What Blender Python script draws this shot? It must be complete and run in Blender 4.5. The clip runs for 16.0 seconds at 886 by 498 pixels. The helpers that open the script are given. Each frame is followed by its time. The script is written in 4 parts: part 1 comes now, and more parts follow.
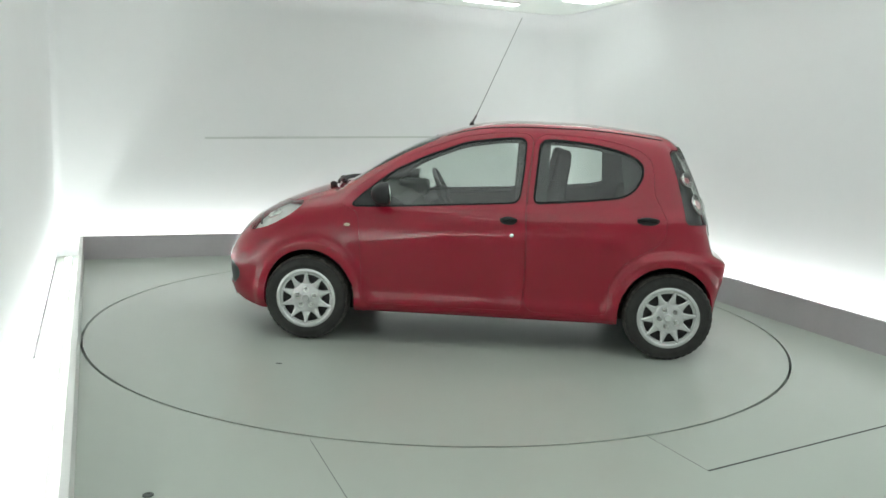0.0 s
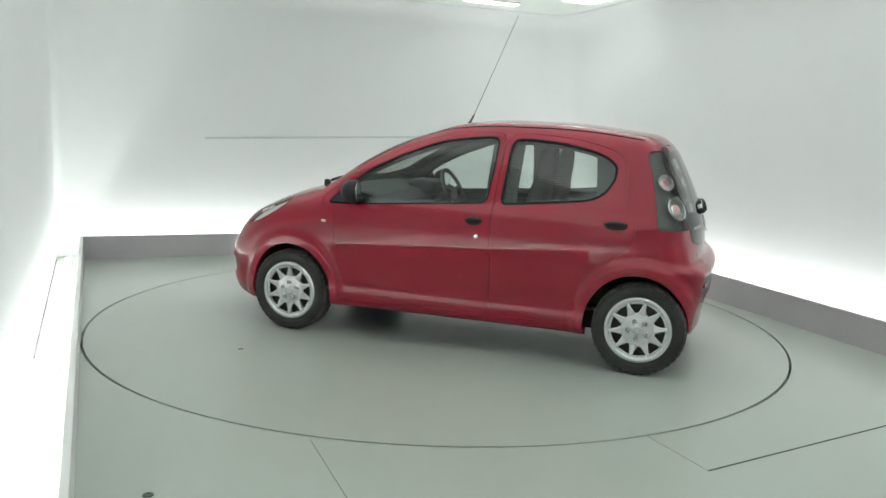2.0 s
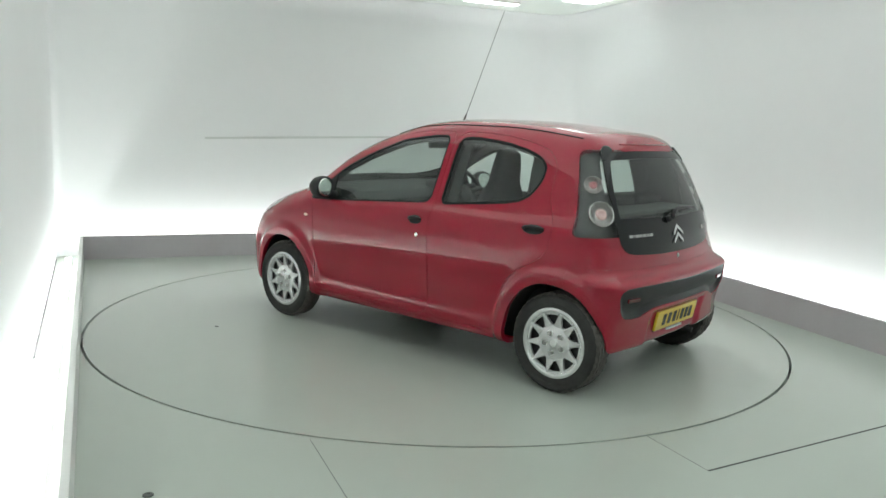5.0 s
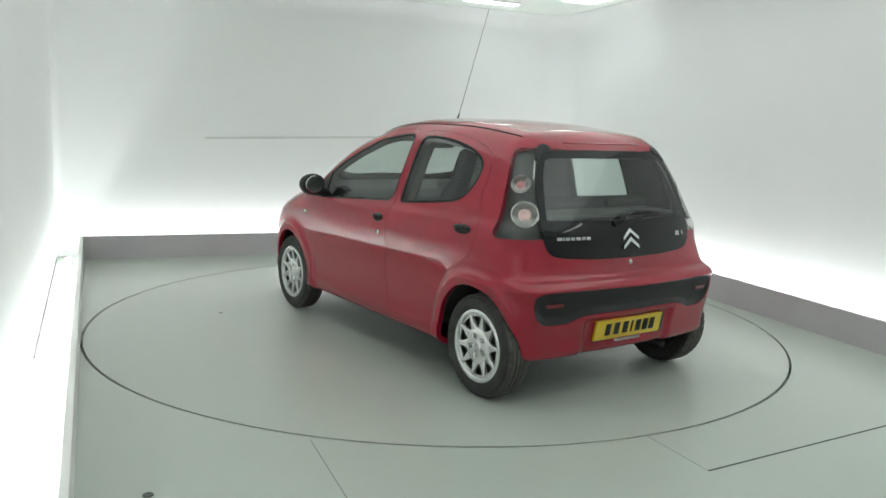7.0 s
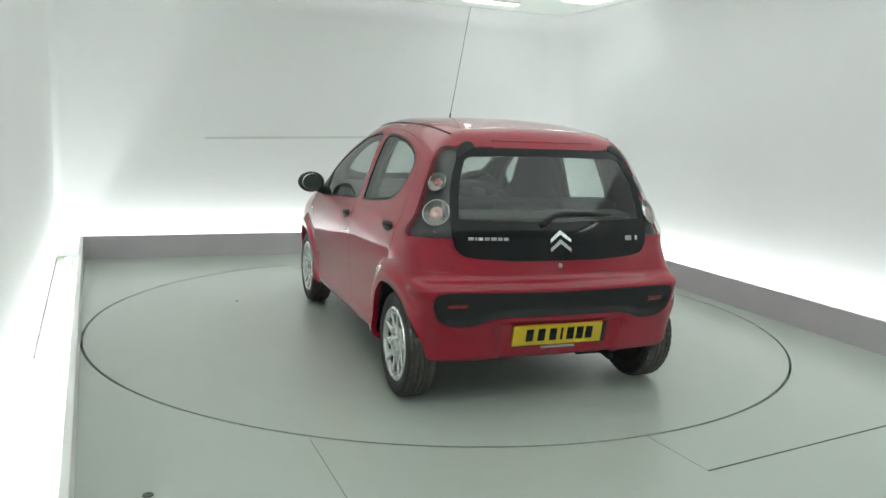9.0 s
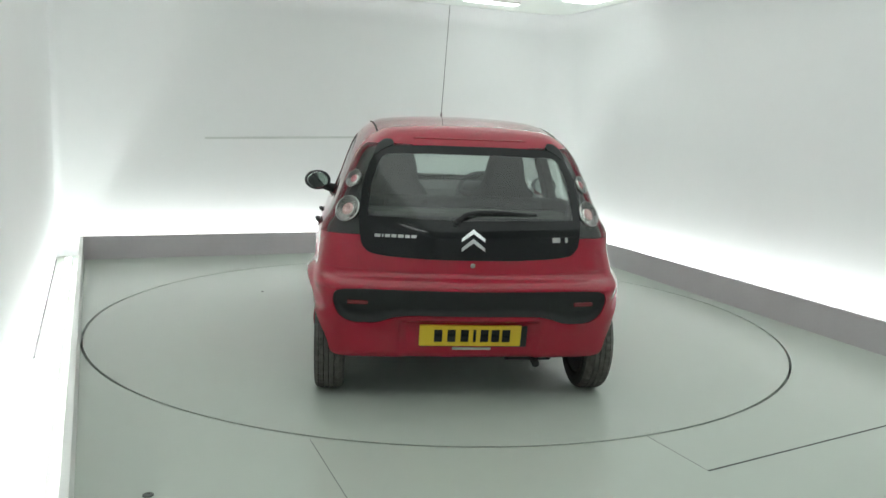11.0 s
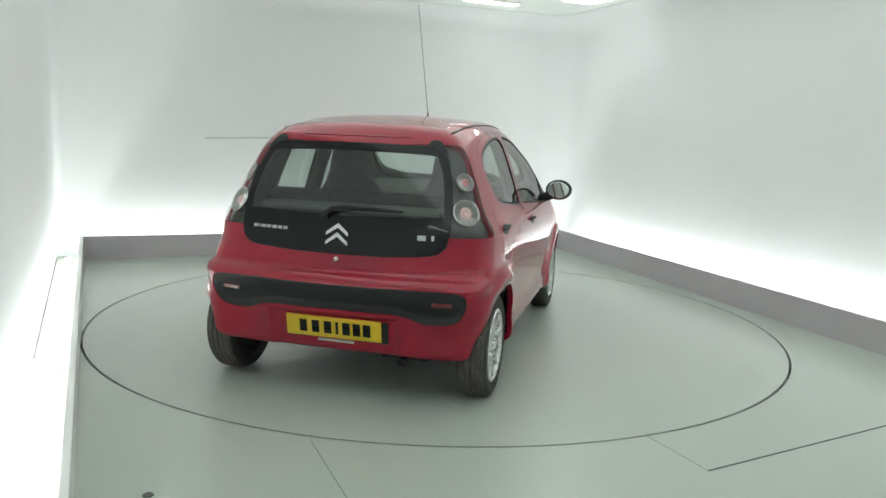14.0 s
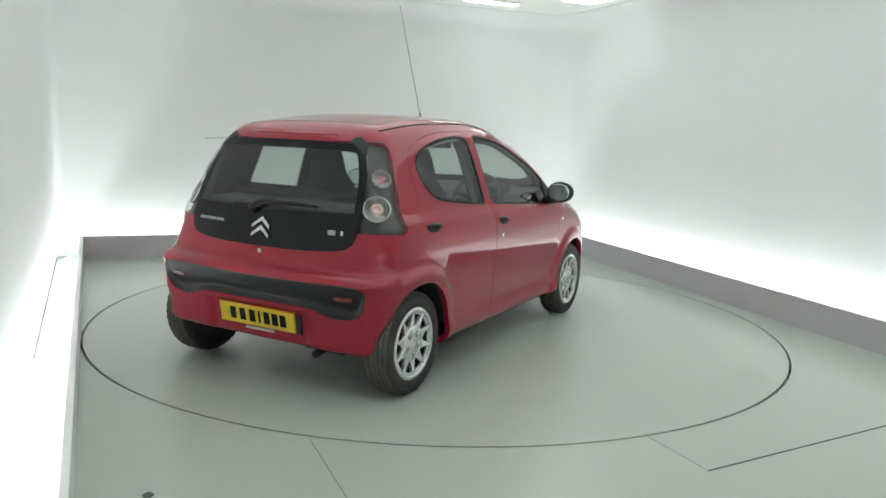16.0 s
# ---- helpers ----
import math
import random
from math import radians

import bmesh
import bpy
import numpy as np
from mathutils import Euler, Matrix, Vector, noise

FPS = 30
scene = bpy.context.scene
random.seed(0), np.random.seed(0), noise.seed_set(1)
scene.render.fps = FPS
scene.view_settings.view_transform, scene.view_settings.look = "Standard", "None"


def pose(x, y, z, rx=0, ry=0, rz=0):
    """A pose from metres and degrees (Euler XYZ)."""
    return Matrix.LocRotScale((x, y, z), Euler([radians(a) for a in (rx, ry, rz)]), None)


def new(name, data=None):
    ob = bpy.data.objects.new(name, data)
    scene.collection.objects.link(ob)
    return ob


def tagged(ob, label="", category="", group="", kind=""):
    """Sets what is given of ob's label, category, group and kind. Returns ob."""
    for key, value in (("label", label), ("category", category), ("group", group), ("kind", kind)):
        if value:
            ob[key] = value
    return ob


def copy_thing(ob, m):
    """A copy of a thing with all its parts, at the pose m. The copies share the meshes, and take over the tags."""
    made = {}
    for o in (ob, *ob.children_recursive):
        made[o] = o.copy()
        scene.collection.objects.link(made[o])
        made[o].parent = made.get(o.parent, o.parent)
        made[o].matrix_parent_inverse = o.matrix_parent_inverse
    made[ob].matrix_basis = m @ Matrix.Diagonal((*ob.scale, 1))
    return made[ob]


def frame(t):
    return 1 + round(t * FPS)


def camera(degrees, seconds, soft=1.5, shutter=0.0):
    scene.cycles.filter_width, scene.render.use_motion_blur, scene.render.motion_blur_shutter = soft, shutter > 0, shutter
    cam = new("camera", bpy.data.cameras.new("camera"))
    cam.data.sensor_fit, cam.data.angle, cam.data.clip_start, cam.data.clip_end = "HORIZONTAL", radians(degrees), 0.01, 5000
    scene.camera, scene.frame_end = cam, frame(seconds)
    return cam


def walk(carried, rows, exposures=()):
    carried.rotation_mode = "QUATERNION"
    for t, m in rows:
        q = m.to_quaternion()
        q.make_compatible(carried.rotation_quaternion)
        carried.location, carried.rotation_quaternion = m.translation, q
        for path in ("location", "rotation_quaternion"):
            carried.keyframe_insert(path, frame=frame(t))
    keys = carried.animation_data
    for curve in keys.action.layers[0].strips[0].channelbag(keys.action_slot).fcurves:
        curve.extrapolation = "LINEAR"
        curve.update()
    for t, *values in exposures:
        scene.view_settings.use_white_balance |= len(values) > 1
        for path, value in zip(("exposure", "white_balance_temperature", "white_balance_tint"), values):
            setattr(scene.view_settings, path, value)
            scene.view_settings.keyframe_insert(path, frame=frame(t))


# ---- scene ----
cam = camera(58.6675, 16.0, soft=1.5)
EYE = pose(0.0505, -5.8078, 1.4247, 90 - 8.811) @ pose(0, 0, 0, 0, 0, 2.162)
walk(cam, [(0.0, EYE), (16.0, EYE)], exposures=[(0.0, 0.0, 6500, 10), (16.0, 0.0, 6500, 10)])

# ---- light: a closed white photo booth, its strips, spots and tubes, plus added ceiling fill ----
STRIP_GLOW, FILL_GLOW, SPOT_GLOW, TUBE_GLOW = 41.0, 0.70, 7.0, 9.0
world = bpy.data.worlds.new("booth_world")
world.use_nodes = True
world.node_tree.nodes["Background"].inputs[0].default_value = (0.8, 0.9, 0.85, 1)
world.node_tree.nodes["Background"].inputs[1].default_value = 0.02
scene.world = world


# ---- materials ----
def material(name, color, rough=0.5, metal=0.0, spread=0.0, scale=8.0, bump=0.0, bump_scale=60.0, coat=0.0, spec=0.5,
             emit=None, strength=0.0, rough_spread=0.0, stretch=(1, 1, 1), coat_rough=0.03):
    m = bpy.data.materials.new(name)
    m.use_nodes = True
    nt = m.node_tree
    b = nt.nodes["Principled BSDF"]
    b.inputs["Base Color"].default_value = (*color, 1)
    b.inputs["Roughness"].default_value = rough
    b.inputs["Metallic"].default_value = metal
    b.inputs["Specular IOR Level"].default_value = spec
    b.inputs["Coat Weight"].default_value = coat
    b.inputs["Coat Roughness"].default_value = coat_rough
    if emit:
        b.inputs["Emission Color"].default_value = (*emit, 1)
        b.inputs["Emission Strength"].default_value = strength
    if spread or bump or rough_spread:
        tc = nt.nodes.new("ShaderNodeTexCoord")
        mp = nt.nodes.new("ShaderNodeMapping")
        mp.inputs["Scale"].default_value = stretch
        nt.links.new(tc.outputs["Object"], mp.inputs["Vector"])
    if spread or rough_spread:
        big = nt.nodes.new("ShaderNodeTexNoise")
        big.inputs["Scale"].default_value = scale
        big.inputs["Detail"].default_value = 6
        fine = nt.nodes.new("ShaderNodeTexNoise")
        fine.inputs["Scale"].default_value = scale * 14
        fine.inputs["Detail"].default_value = 3
        mix = nt.nodes.new("ShaderNodeMath")
        mix.operation = "MULTIPLY_ADD"
        mix.inputs[1].default_value = 0.35
        nt.links.new(mp.outputs[0], big.inputs["Vector"])
        nt.links.new(mp.outputs[0], fine.inputs["Vector"])
        nt.links.new(fine.outputs["Fac"], mix.inputs[0])
        nt.links.new(big.outputs["Fac"], mix.inputs[2])
        if spread:
            ramp = nt.nodes.new("ShaderNodeValToRGB")
            ramp.color_ramp.elements[0].position = 0.30
            ramp.color_ramp.elements[1].position = 1.0
            ramp.color_ramp.elements[0].color = (*[c * (1 - spread) for c in color], 1)
            ramp.color_ramp.elements[1].color = (*[min(1, c * (1 + spread)) for c in color], 1)
            nt.links.new(mix.outputs[0], ramp.inputs[0])
            nt.links.new(ramp.outputs[0], b.inputs["Base Color"])
        if rough_spread:
            mr = nt.nodes.new("ShaderNodeMapRange")
            mr.inputs["From Min"].default_value, mr.inputs["From Max"].default_value = 0.25, 1.05
            mr.inputs["To Min"].default_value = max(0, rough - rough_spread)
            mr.inputs["To Max"].default_value = min(1, rough + rough_spread)
            nt.links.new(mix.outputs[0], mr.inputs["Value"])
            nt.links.new(mr.outputs[0], b.inputs["Roughness"])
    if bump:
        nz = nt.nodes.new("ShaderNodeTexNoise")
        nz.inputs["Scale"].default_value = bump_scale
        nz.inputs["Detail"].default_value = 4
        bp = nt.nodes.new("ShaderNodeBump")
        bp.inputs["Strength"].default_value = bump
        bp.inputs["Distance"].default_value = 0.002
        nt.links.new(mp.outputs[0], nz.inputs["Vector"])
        nt.links.new(nz.outputs["Fac"], bp.inputs["Height"])
        nt.links.new(bp.outputs[0], b.inputs["Normal"])
    return m


def glass_material(name, tint, ior=1.5, rough=0.0):
    """Clear pane: light passes with a tint, and the slant of the surface sets the gloss."""
    m = bpy.data.materials.new(name)
    m.use_nodes = True
    nt = m.node_tree
    nt.nodes.clear()
    out = nt.nodes.new("ShaderNodeOutputMaterial")
    mix = nt.nodes.new("ShaderNodeMixShader")
    tr = nt.nodes.new("ShaderNodeBsdfTransparent")
    gl = nt.nodes.new("ShaderNodeBsdfGlossy")
    lw = nt.nodes.new("ShaderNodeLayerWeight")
    lw.inputs["Blend"].default_value = 0.5
    pw = nt.nodes.new("ShaderNodeMath")
    pw.operation = "POWER"
    pw.inputs[1].default_value = 4.5
    fr = nt.nodes.new("ShaderNodeMath")
    fr.operation = "MULTIPLY_ADD"
    low = ((ior - 1) / (ior + 1)) ** 2 * 1.6
    fr.inputs[1].default_value, fr.inputs[2].default_value = 1 - low, low
    nt.links.new(lw.outputs["Facing"], pw.inputs[0])
    nt.links.new(pw.outputs[0], fr.inputs[0])
    tr.inputs["Color"].default_value = (*tint, 1)
    gl.inputs["Roughness"].default_value = rough
    nt.links.new(fr.outputs[0], mix.inputs[0])
    nt.links.new(tr.outputs[0], mix.inputs[1])
    nt.links.new(gl.outputs[0], mix.inputs[2])
    nt.links.new(mix.outputs[0], out.inputs["Surface"])
    return m


M_WALL = material("white_wall_paint", (0.81, 0.82, 0.82), 0.55, spread=0.02, scale=0.8, bump=0.03, bump_scale=90)
M_CEIL = material("white_ceiling_paint", (0.80, 0.84, 0.80), 0.6, spread=0.02, scale=1.2)
M_FLOOR = material("grey_green_floor_paint", (0.44, 0.485, 0.435), 0.28, spread=0.03, scale=0.6, bump=0.02, bump_scale=40, coat=0.0)
M_DISC = material("grey_turntable_paint", (0.43, 0.472, 0.425), 0.28, spread=0.035, scale=0.5, bump=0.02, bump_scale=40, coat=0.0)
M_KERB = material("lilac_grey_board", (0.50, 0.47, 0.49), 0.5, spread=0.06, scale=3.0, bump=0.05)
# The left run gets a paler colour than the far and right boards.
M_KERBPALE = material("near_white_board", (0.76, 0.77, 0.75), 0.45, spread=0.03, scale=3.0, bump=0.05)
M_GAP = material("dark_gap", (0.02, 0.022, 0.02), 0.7, spread=0.3, scale=10)
M_JOINT = material("grey_joint_seal", (0.05, 0.055, 0.05), 0.6, spread=0.3, scale=6)
M_FAINT = material("painted_over_joint", (0.22, 0.24, 0.22), 0.6, spread=0.3, scale=6)
M_LED = material("cool_white_led", (0.9, 0.95, 0.92), 0.4, emit=(0.95, 1.0, 0.98), strength=STRIP_GLOW)
M_FILL = material("added_ceiling_fill_glow", (0.9, 0.95, 0.92), 0.4, emit=(0.93, 1.0, 0.98), strength=FILL_GLOW)
M_SPOTLAMP = material("ceiling_spot_glow", (0.9, 0.95, 0.92), 0.4, emit=(0.93, 1.0, 0.98), strength=SPOT_GLOW)
M_TUBE = material("tube_light_glow", (0.9, 0.95, 0.92), 0.4, emit=(0.95, 1.0, 0.98), strength=TUBE_GLOW)
M_SKIRT = material("grey_wall_joint_seal", (0.16, 0.15, 0.16), 0.6, spread=0.2, scale=5)
M_SEAM = material("pale_grey_seam_shade", (0.62, 0.64, 0.62), 0.6, spread=0.05, scale=5)
M_WHITE = material("white_powder_coat", (0.8, 0.8, 0.78), 0.4, spread=0.03)


# ---- mesh helpers ----
def mesh_of(name, bm, mat):
    me = bpy.data.meshes.new(name)
    bm.normal_update()
    bm.to_mesh(me)
    bm.free()
    for one in (mat if isinstance(mat, (list, tuple)) else [mat]):
        me.materials.append(one)
    return me


def part(name, bm, mat, parent, label="", smooth=False):
    ob = new(name, mesh_of(name, bm, mat))
    if smooth:
        ob.data.shade_smooth()
    if parent:
        ob.parent = parent
    if label:
        ob["label"] = label
    return ob


def slab(bm, pts, z0, z1):
    """A prism over a flat polygon given counter-clockwise."""
    lo = [bm.verts.new((x, y, z0)) for x, y in pts]
    hi = [bm.verts.new((x, y, z1)) for x, y in pts]
    bm.faces.new(hi)
    bm.faces.new(lo[::-1])
    for i in range(len(pts)):
        j = (i + 1) % len(pts)
        bm.faces.new((lo[i], lo[j], hi[j], hi[i]))


def box(bm, x0, x1, y0, y1, z0, z1, bevel=0.0):
    r = bmesh.ops.create_cube(bm, size=1)
    bmesh.ops.scale(bm, vec=(x1 - x0, y1 - y0, z1 - z0), verts=r["verts"])
    bmesh.ops.translate(bm, vec=((x0 + x1) / 2, (y0 + y1) / 2, (z0 + z1) / 2), verts=r["verts"])
    if bevel:
        es = list({e for v in r["verts"] for e in v.link_edges})
        bmesh.ops.bevel(bm, geom=es, offset=bevel, segments=2, affect="EDGES", profile=0.5)


def tube(bm, pts, rad, sides=8, caps=True):
    """A round bar along a line of points; rad is one radius or one for each point."""
    pts = [Vector(q) for q in pts]
    rad = rad if isinstance(rad, (list, tuple)) else [rad] * len(pts)
    rings = []
    for i, q in enumerate(pts):
        way = (pts[min(i + 1, len(pts) - 1)] - pts[max(i - 1, 0)]).normalized()
        side = way.cross(Vector((0, 0, 1)) if abs(way.z) < 0.9 else Vector((1, 0, 0))).normalized()
        up = side.cross(way)
        rings.append([bm.verts.new(q + rad[i] * (math.cos(a) * side + math.sin(a) * up))
                      for a in (2 * math.pi * k / sides for k in range(sides))])
    for a, b in zip(rings, rings[1:]):
        for k in range(sides):
            bm.faces.new((a[k], a[(k + 1) % sides], b[(k + 1) % sides], b[k]))
    if caps:
        bm.faces.new(rings[0][::-1])
        bm.faces.new(rings[-1])


# ---- the booth ----
# Inner kerb corners, anticlockwise from the far left one; the camera stands just inside the left run.
KA, KB = Vector((-3.480, 1.828)), Vector((1.3755, 3.965))
KC, KD = KB + 9.9 * Vector((0.3474, -0.9377)), KA + 9.9 * Vector((0.4093, -0.9124))
KERB_H, TROUGH, CEIL = 0.230, 0.25, 2.79
DISC_X, DISC_Y, DISC_R = 0.030, 0.033, 2.456


def offset_corner(p, q, r, d):
    """The corner q of the line p-q-r, moved d to the right of the line."""
    a, b = (q - p).normalized(), (r - q).normalized()
    na, nb = Vector((a.y, -a.x)), Vector((b.y, -b.x))
    k = d / (1 + na.dot(nb))
    return q + k * (na + nb)


def outline(d):
    # clockwise seen from above is D, A, B, C; outward is to the left
    P = [KD, KA, KB, KC]
    return [offset_corner(P[i - 1], P[i], P[(i + 1) % 4], -d) for i in range(4)]


def rounded(P, radii, n=10):
    out = []
    for i, q in enumerate(P):
        p, r = P[i - 1], P[(i + 1) % len(P)]
        a, b = (p - q).normalized(), (r - q).normalized()
        half = a.angle(b) / 2
        cut = radii[i] / math.tan(half)
        c = q + (a + b).normalized() * radii[i] / math.sin(half)
        s, e = q + a * cut - c, q + b * cut - c
        turn = s.angle_signed(e)
        for k in range(n + 1):
            w = -turn * k / n
            out.append(c + Vector((s.x * math.cos(w) - s.y * math.sin(w), s.x * math.sin(w) + s.y * math.cos(w))))
    return out


def build_booth():
    # floor with a round hole for the turntable
    bm = bmesh.new()
    wide = outline(0.6)
    n = 96
    R = DISC_R + 0.016
    inner = [bm.verts.new((DISC_X + R * math.cos(2 * math.pi * k / n), DISC_Y + R * math.sin(2 * math.pi * k / n), 0)) for k in range(n)]
    low = [bm.verts.new((v.co.x, v.co.y, -0.05)) for v in inner]
    far = []
    for v in inner:
        d = v.co.xy.normalized()
        best = 99
        for i in range(4):
            p, q = wide[i], wide[(i + 1) % 4]
            e = q - p
            den = d.x * e.y - d.y * e.x
            if abs(den) > 1e-6:
                s = (p.x * e.y - p.y * e.x) / den
                u = (p.x * d.y - p.y * d.x) / den
                if s > 0 and -1e-6 <= u <= 1 + 1e-6:
                    best = min(best, s)
        far.append(bm.verts.new((d.x * best, d.y * best, 0)))
    for k in range(n):
        j = (k + 1) % n
        bm.faces.new((inner[k], far[k], far[j], inner[j]))
        bm.faces.new((low[k], inner[k], inner[j], low[j]))
    tagged(part("floor", bm, M_FLOOR, None), "smooth grey-green painted booth floor", "floor", kind="structure")
    bm = bmesh.new()
    slab(bm, [(2.6 * math.cos(a), 2.6 * math.sin(a)) for a in (2 * math.pi * k / 48 for k in range(48))], -0.2, -0.051)
    tagged(part("turntable_pit", bm, M_GAP, None), "dark pit below the turntable", "floor", kind="structure")
    # seams between the floor plates
    for p, q, w, mat in (((-0.520, -2.407), (0.385, -4.51), 0.004, M_FAINT), ((1.061, -2.218), (1.231, -2.585), 0.003, M_FAINT),
                         ((1.231, -2.585), (3.627, -1.225), 0.010, M_JOINT)):
        p, q = Vector(p), Vector(q)
        d = (q - p).normalized() * w / 2
        s = Vector((-d.y, d.x))
        bm = bmesh.new()
        slab(bm, [p + s * -1, q + s * -1, q + s, p + s], -0.004, 0.0012)
        tagged(part("floor_joint", bm, mat, None), "thin dark joint between floor plates", "joint", kind="structure")
    # walls: one seamless shell that rolls over into the ceiling
    bm = bmesh.new()
    rings = []
    cove = 0.22
    levels = [(0.0, -0.02), (0.0, 0.5), (0.0, 1.2), (0.0, 1.9), (0.0, CEIL - cove)]
    levels += [(cove * (1 - math.cos(a)), CEIL - cove + cove * math.sin(a)) for a in (math.pi / 2 * k / 6 for k in range(1, 7))]
    for inset, z in levels:
        P = rounded(outline(TROUGH - inset), [0.3, 0.08, 0.32, 0.3])
        rings.append([bm.verts.new((q.x, q.y, z)) for q in P])
    shell = [bm.verts.new((q.x, q.y, z)) for z in (CEIL + 0.1, -0.02) for q in rounded(outline(TROUGH + 0.12), [0.3, 0.08, 0.32, 0.3])]
    m = len(rings[0])
    for a, b in zip(rings, rings[1:]):
        for k in range(m):
            bm.faces.new((a[k], a[(k + 1) % m], b[(k + 1) % m], b[k]))
    for k in range(m):
        j = (k + 1) % m
        bm.faces.new((rings[-1][k], rings[-1][j], shell[j], shell[k]))
        bm.faces.new((shell[k], shell[j], shell[m + j], shell[m + k]))
    bmesh.ops.recalc_face_normals(bm, faces=bm.faces)
    tagged(part("wall_cyclorama", bm, M_WALL, None, smooth=True), "seamless matt white booth walls", "wall", kind="structure")
    bm = bmesh.new()
    slab(bm, [(q.x, q.y) for q in outline(TROUGH - 0.05)][::-1], CEIL, CEIL + 0.08)
    tagged(part("ceiling", bm, M_CEIL, None), "plain white booth ceiling", "ceiling", kind="structure")
    # a thin strip added for the far wall's seam; its grey stands for shade
    along = (KB - KA).normalized()
    out = Vector((-along.y, along.x))
    p = KA + along * 1.19 + out * (TROUGH + 0.002)
    q = KA + along * 4.07 + out * (TROUGH + 0.002)
    bm = bmesh.new()
    a, b = p, q
    lo = [(a, 1.217), (b, 1.311), (b - out * 0.03, 1.311), (a - out * 0.03, 1.217)]
    v0 = [bm.verts.new((v.x, v.y, z - 0.012)) for v, z in lo]
    v1 = [bm.verts.new((v.x, v.y, z + 0.010)) for v, z in lo]
    bm.faces.new(v1)
    bm.faces.new(v0[::-1])
    for i in range(4):
        bm.faces.new((v0[i], v0[(i + 1) % 4], v1[(i + 1) % 4], v1[i]))
    bmesh.ops.recalc_face_normals(bm, faces=bm.faces)
    tagged(part("trim_seam_strip", bm, M_SEAM, None), "thin pale grey strip standing in for a shaded wall seam", "batten", kind="structure")
    # joint where the wall meets the floor
    e = (KA - KD).normalized()
    o = Vector((-e.y, e.x))
    a, b = KA - e * 3.4 + o * (TROUGH - 0.012), KA + o * (TROUGH - 0.012)
    bm = bmesh.new()
    slab(bm, [a, b, b + o * 0.01, a + o * 0.01], 0.0, 0.014)
    tagged(part("trim_wall_joint", bm, M_SKIRT, None), "thin grey joint at the wall's foot", "joint", kind="structure")

    # kerb boards and the light strips behind them
    P = [KD, KA, KB, KC]
    for i in range(3):
        p, q = P[i], P[i + 1]
        e = (q - p).normalized()
        o = Vector((-e.y, e.x))
        a, b = p, q
        t = 0.03
        bm = bmesh.new()
        ext0 = -t * e if i == 1 else Vector((0, 0))
        ext1 = t * e if i == 1 else Vector((0, 0))
        slab(bm, [a + ext0, b + ext1, b + ext1 + o * t, a + ext0 + o * t], 0.0, KERB_H)
        bmesh.ops.bevel(bm, geom=[ed for ed in bm.edges if all(v.co.z > 0.1 for v in ed.verts)], offset=0.004, segments=2, affect="EDGES")
        tagged(part("kerb_board", bm, M_KERBPALE if i == 0 else M_KERB, None), "low near-white board along the booth floor's edge" if i == 0 else "low lilac-grey board along the booth floor's edge", "kerb", group="kerb boards round the floor")
        strip = new("light_strip")
        tagged(strip, "long cool white light strip behind the kerb board", "light strip", group="light strips behind the kerbs")
        lead, tail = ((0.3, 0.10), (0.05, 0.25), (0.25, 0.3))[i]
        a, b = p + e * lead + o * 0.105, q - e * tail + o * 0.105
        bm = bmesh.new()
        slab(bm, [a, b, b + o * 0.06, a + o * 0.06], 0.0, 0.03)
        part("housing", bm, M_WHITE, strip)
        bm = bmesh.new()
        slab(bm, [a + o * 0.01, b + o * 0.01, b + o * 0.05, a + o * 0.05], 0.0302, 0.042)
        part("diffuser", bm, M_LED, strip, "glowing white diffuser")
    # ceiling spots near the far wall, and large unseen fill panels added overhead
    for u, v, su, sv in PANELS:
        c = along * u + out * v
        lamp = new("ceiling_spot_or_fill")
        tagged(lamp, "flat white ceiling panel: small spot lamp, or large added fill", "ceiling light", group="ceiling lights")
        def rect(s, w):
            return [c + along * (su / 2 + s) * i + out * (sv / 2 + s) * j for i, j in ((-1, -1), (1, -1), (1, 1), (-1, 1))]
        bm = bmesh.new()
        slab(bm, rect(0.003, 0), CEIL - 0.02, CEIL - 0.001)
        part("frame", bm, M_WHITE, lamp)
        bm = bmesh.new()
        slab(bm, rect(0, 0), CEIL - 0.027, CEIL - 0.0205)
        part("diffuser", bm, M_SPOTLAMP if su < 1 else M_FILL, lamp, "glowing white diffuser")


# Two small spots first; the nine large panels are added fill, out of view.
PANELS = [(1.655, 2.576, 0.60, 0.14), (2.373, 1.807, 0.35, 0.40)] + [(u, v, 1.443, 2.243) for u in (-1.2, 0.25, 1.7) for v in (0.45, -1.8, -4.05)]
build_booth()


def build_tube_light(a, b, label):
    """A short tube lamp between two points, in a slim white housing."""
    a, b = Vector(a), Vector(b)
    lamp = new("tube_light")
    tagged(lamp, label, "tube light", group="tube lights")
    bm = bmesh.new()
    tube(bm, [a + Vector((0, 0, 0.03)), b + Vector((0, 0, 0.03))], 0.03, 8)
    part("housing", bm, M_WHITE, lamp)
    bm = bmesh.new()
    tube(bm, [a.lerp(b, 0.03) - Vector((0, 0, 0.012)), a.lerp(b, 0.97) - Vector((0, 0, 0.012))], 0.018, 12)
    part("tube", bm, M_TUBE, lamp, "glowing white tube")


build_tube_light((-0.50, -4.66, CEIL - 0.055), (0.05, -5.45, CEIL - 0.055), "short white tube light under the ceiling")
build_tube_light((4.06, -3.58, 2.53), (3.83, -2.77, 2.53), "short white tube light high on the wall")


# ---- the turntable and how it turns ----
START, RATE = 175.32, -7.1398          # heading at the start, degrees a second
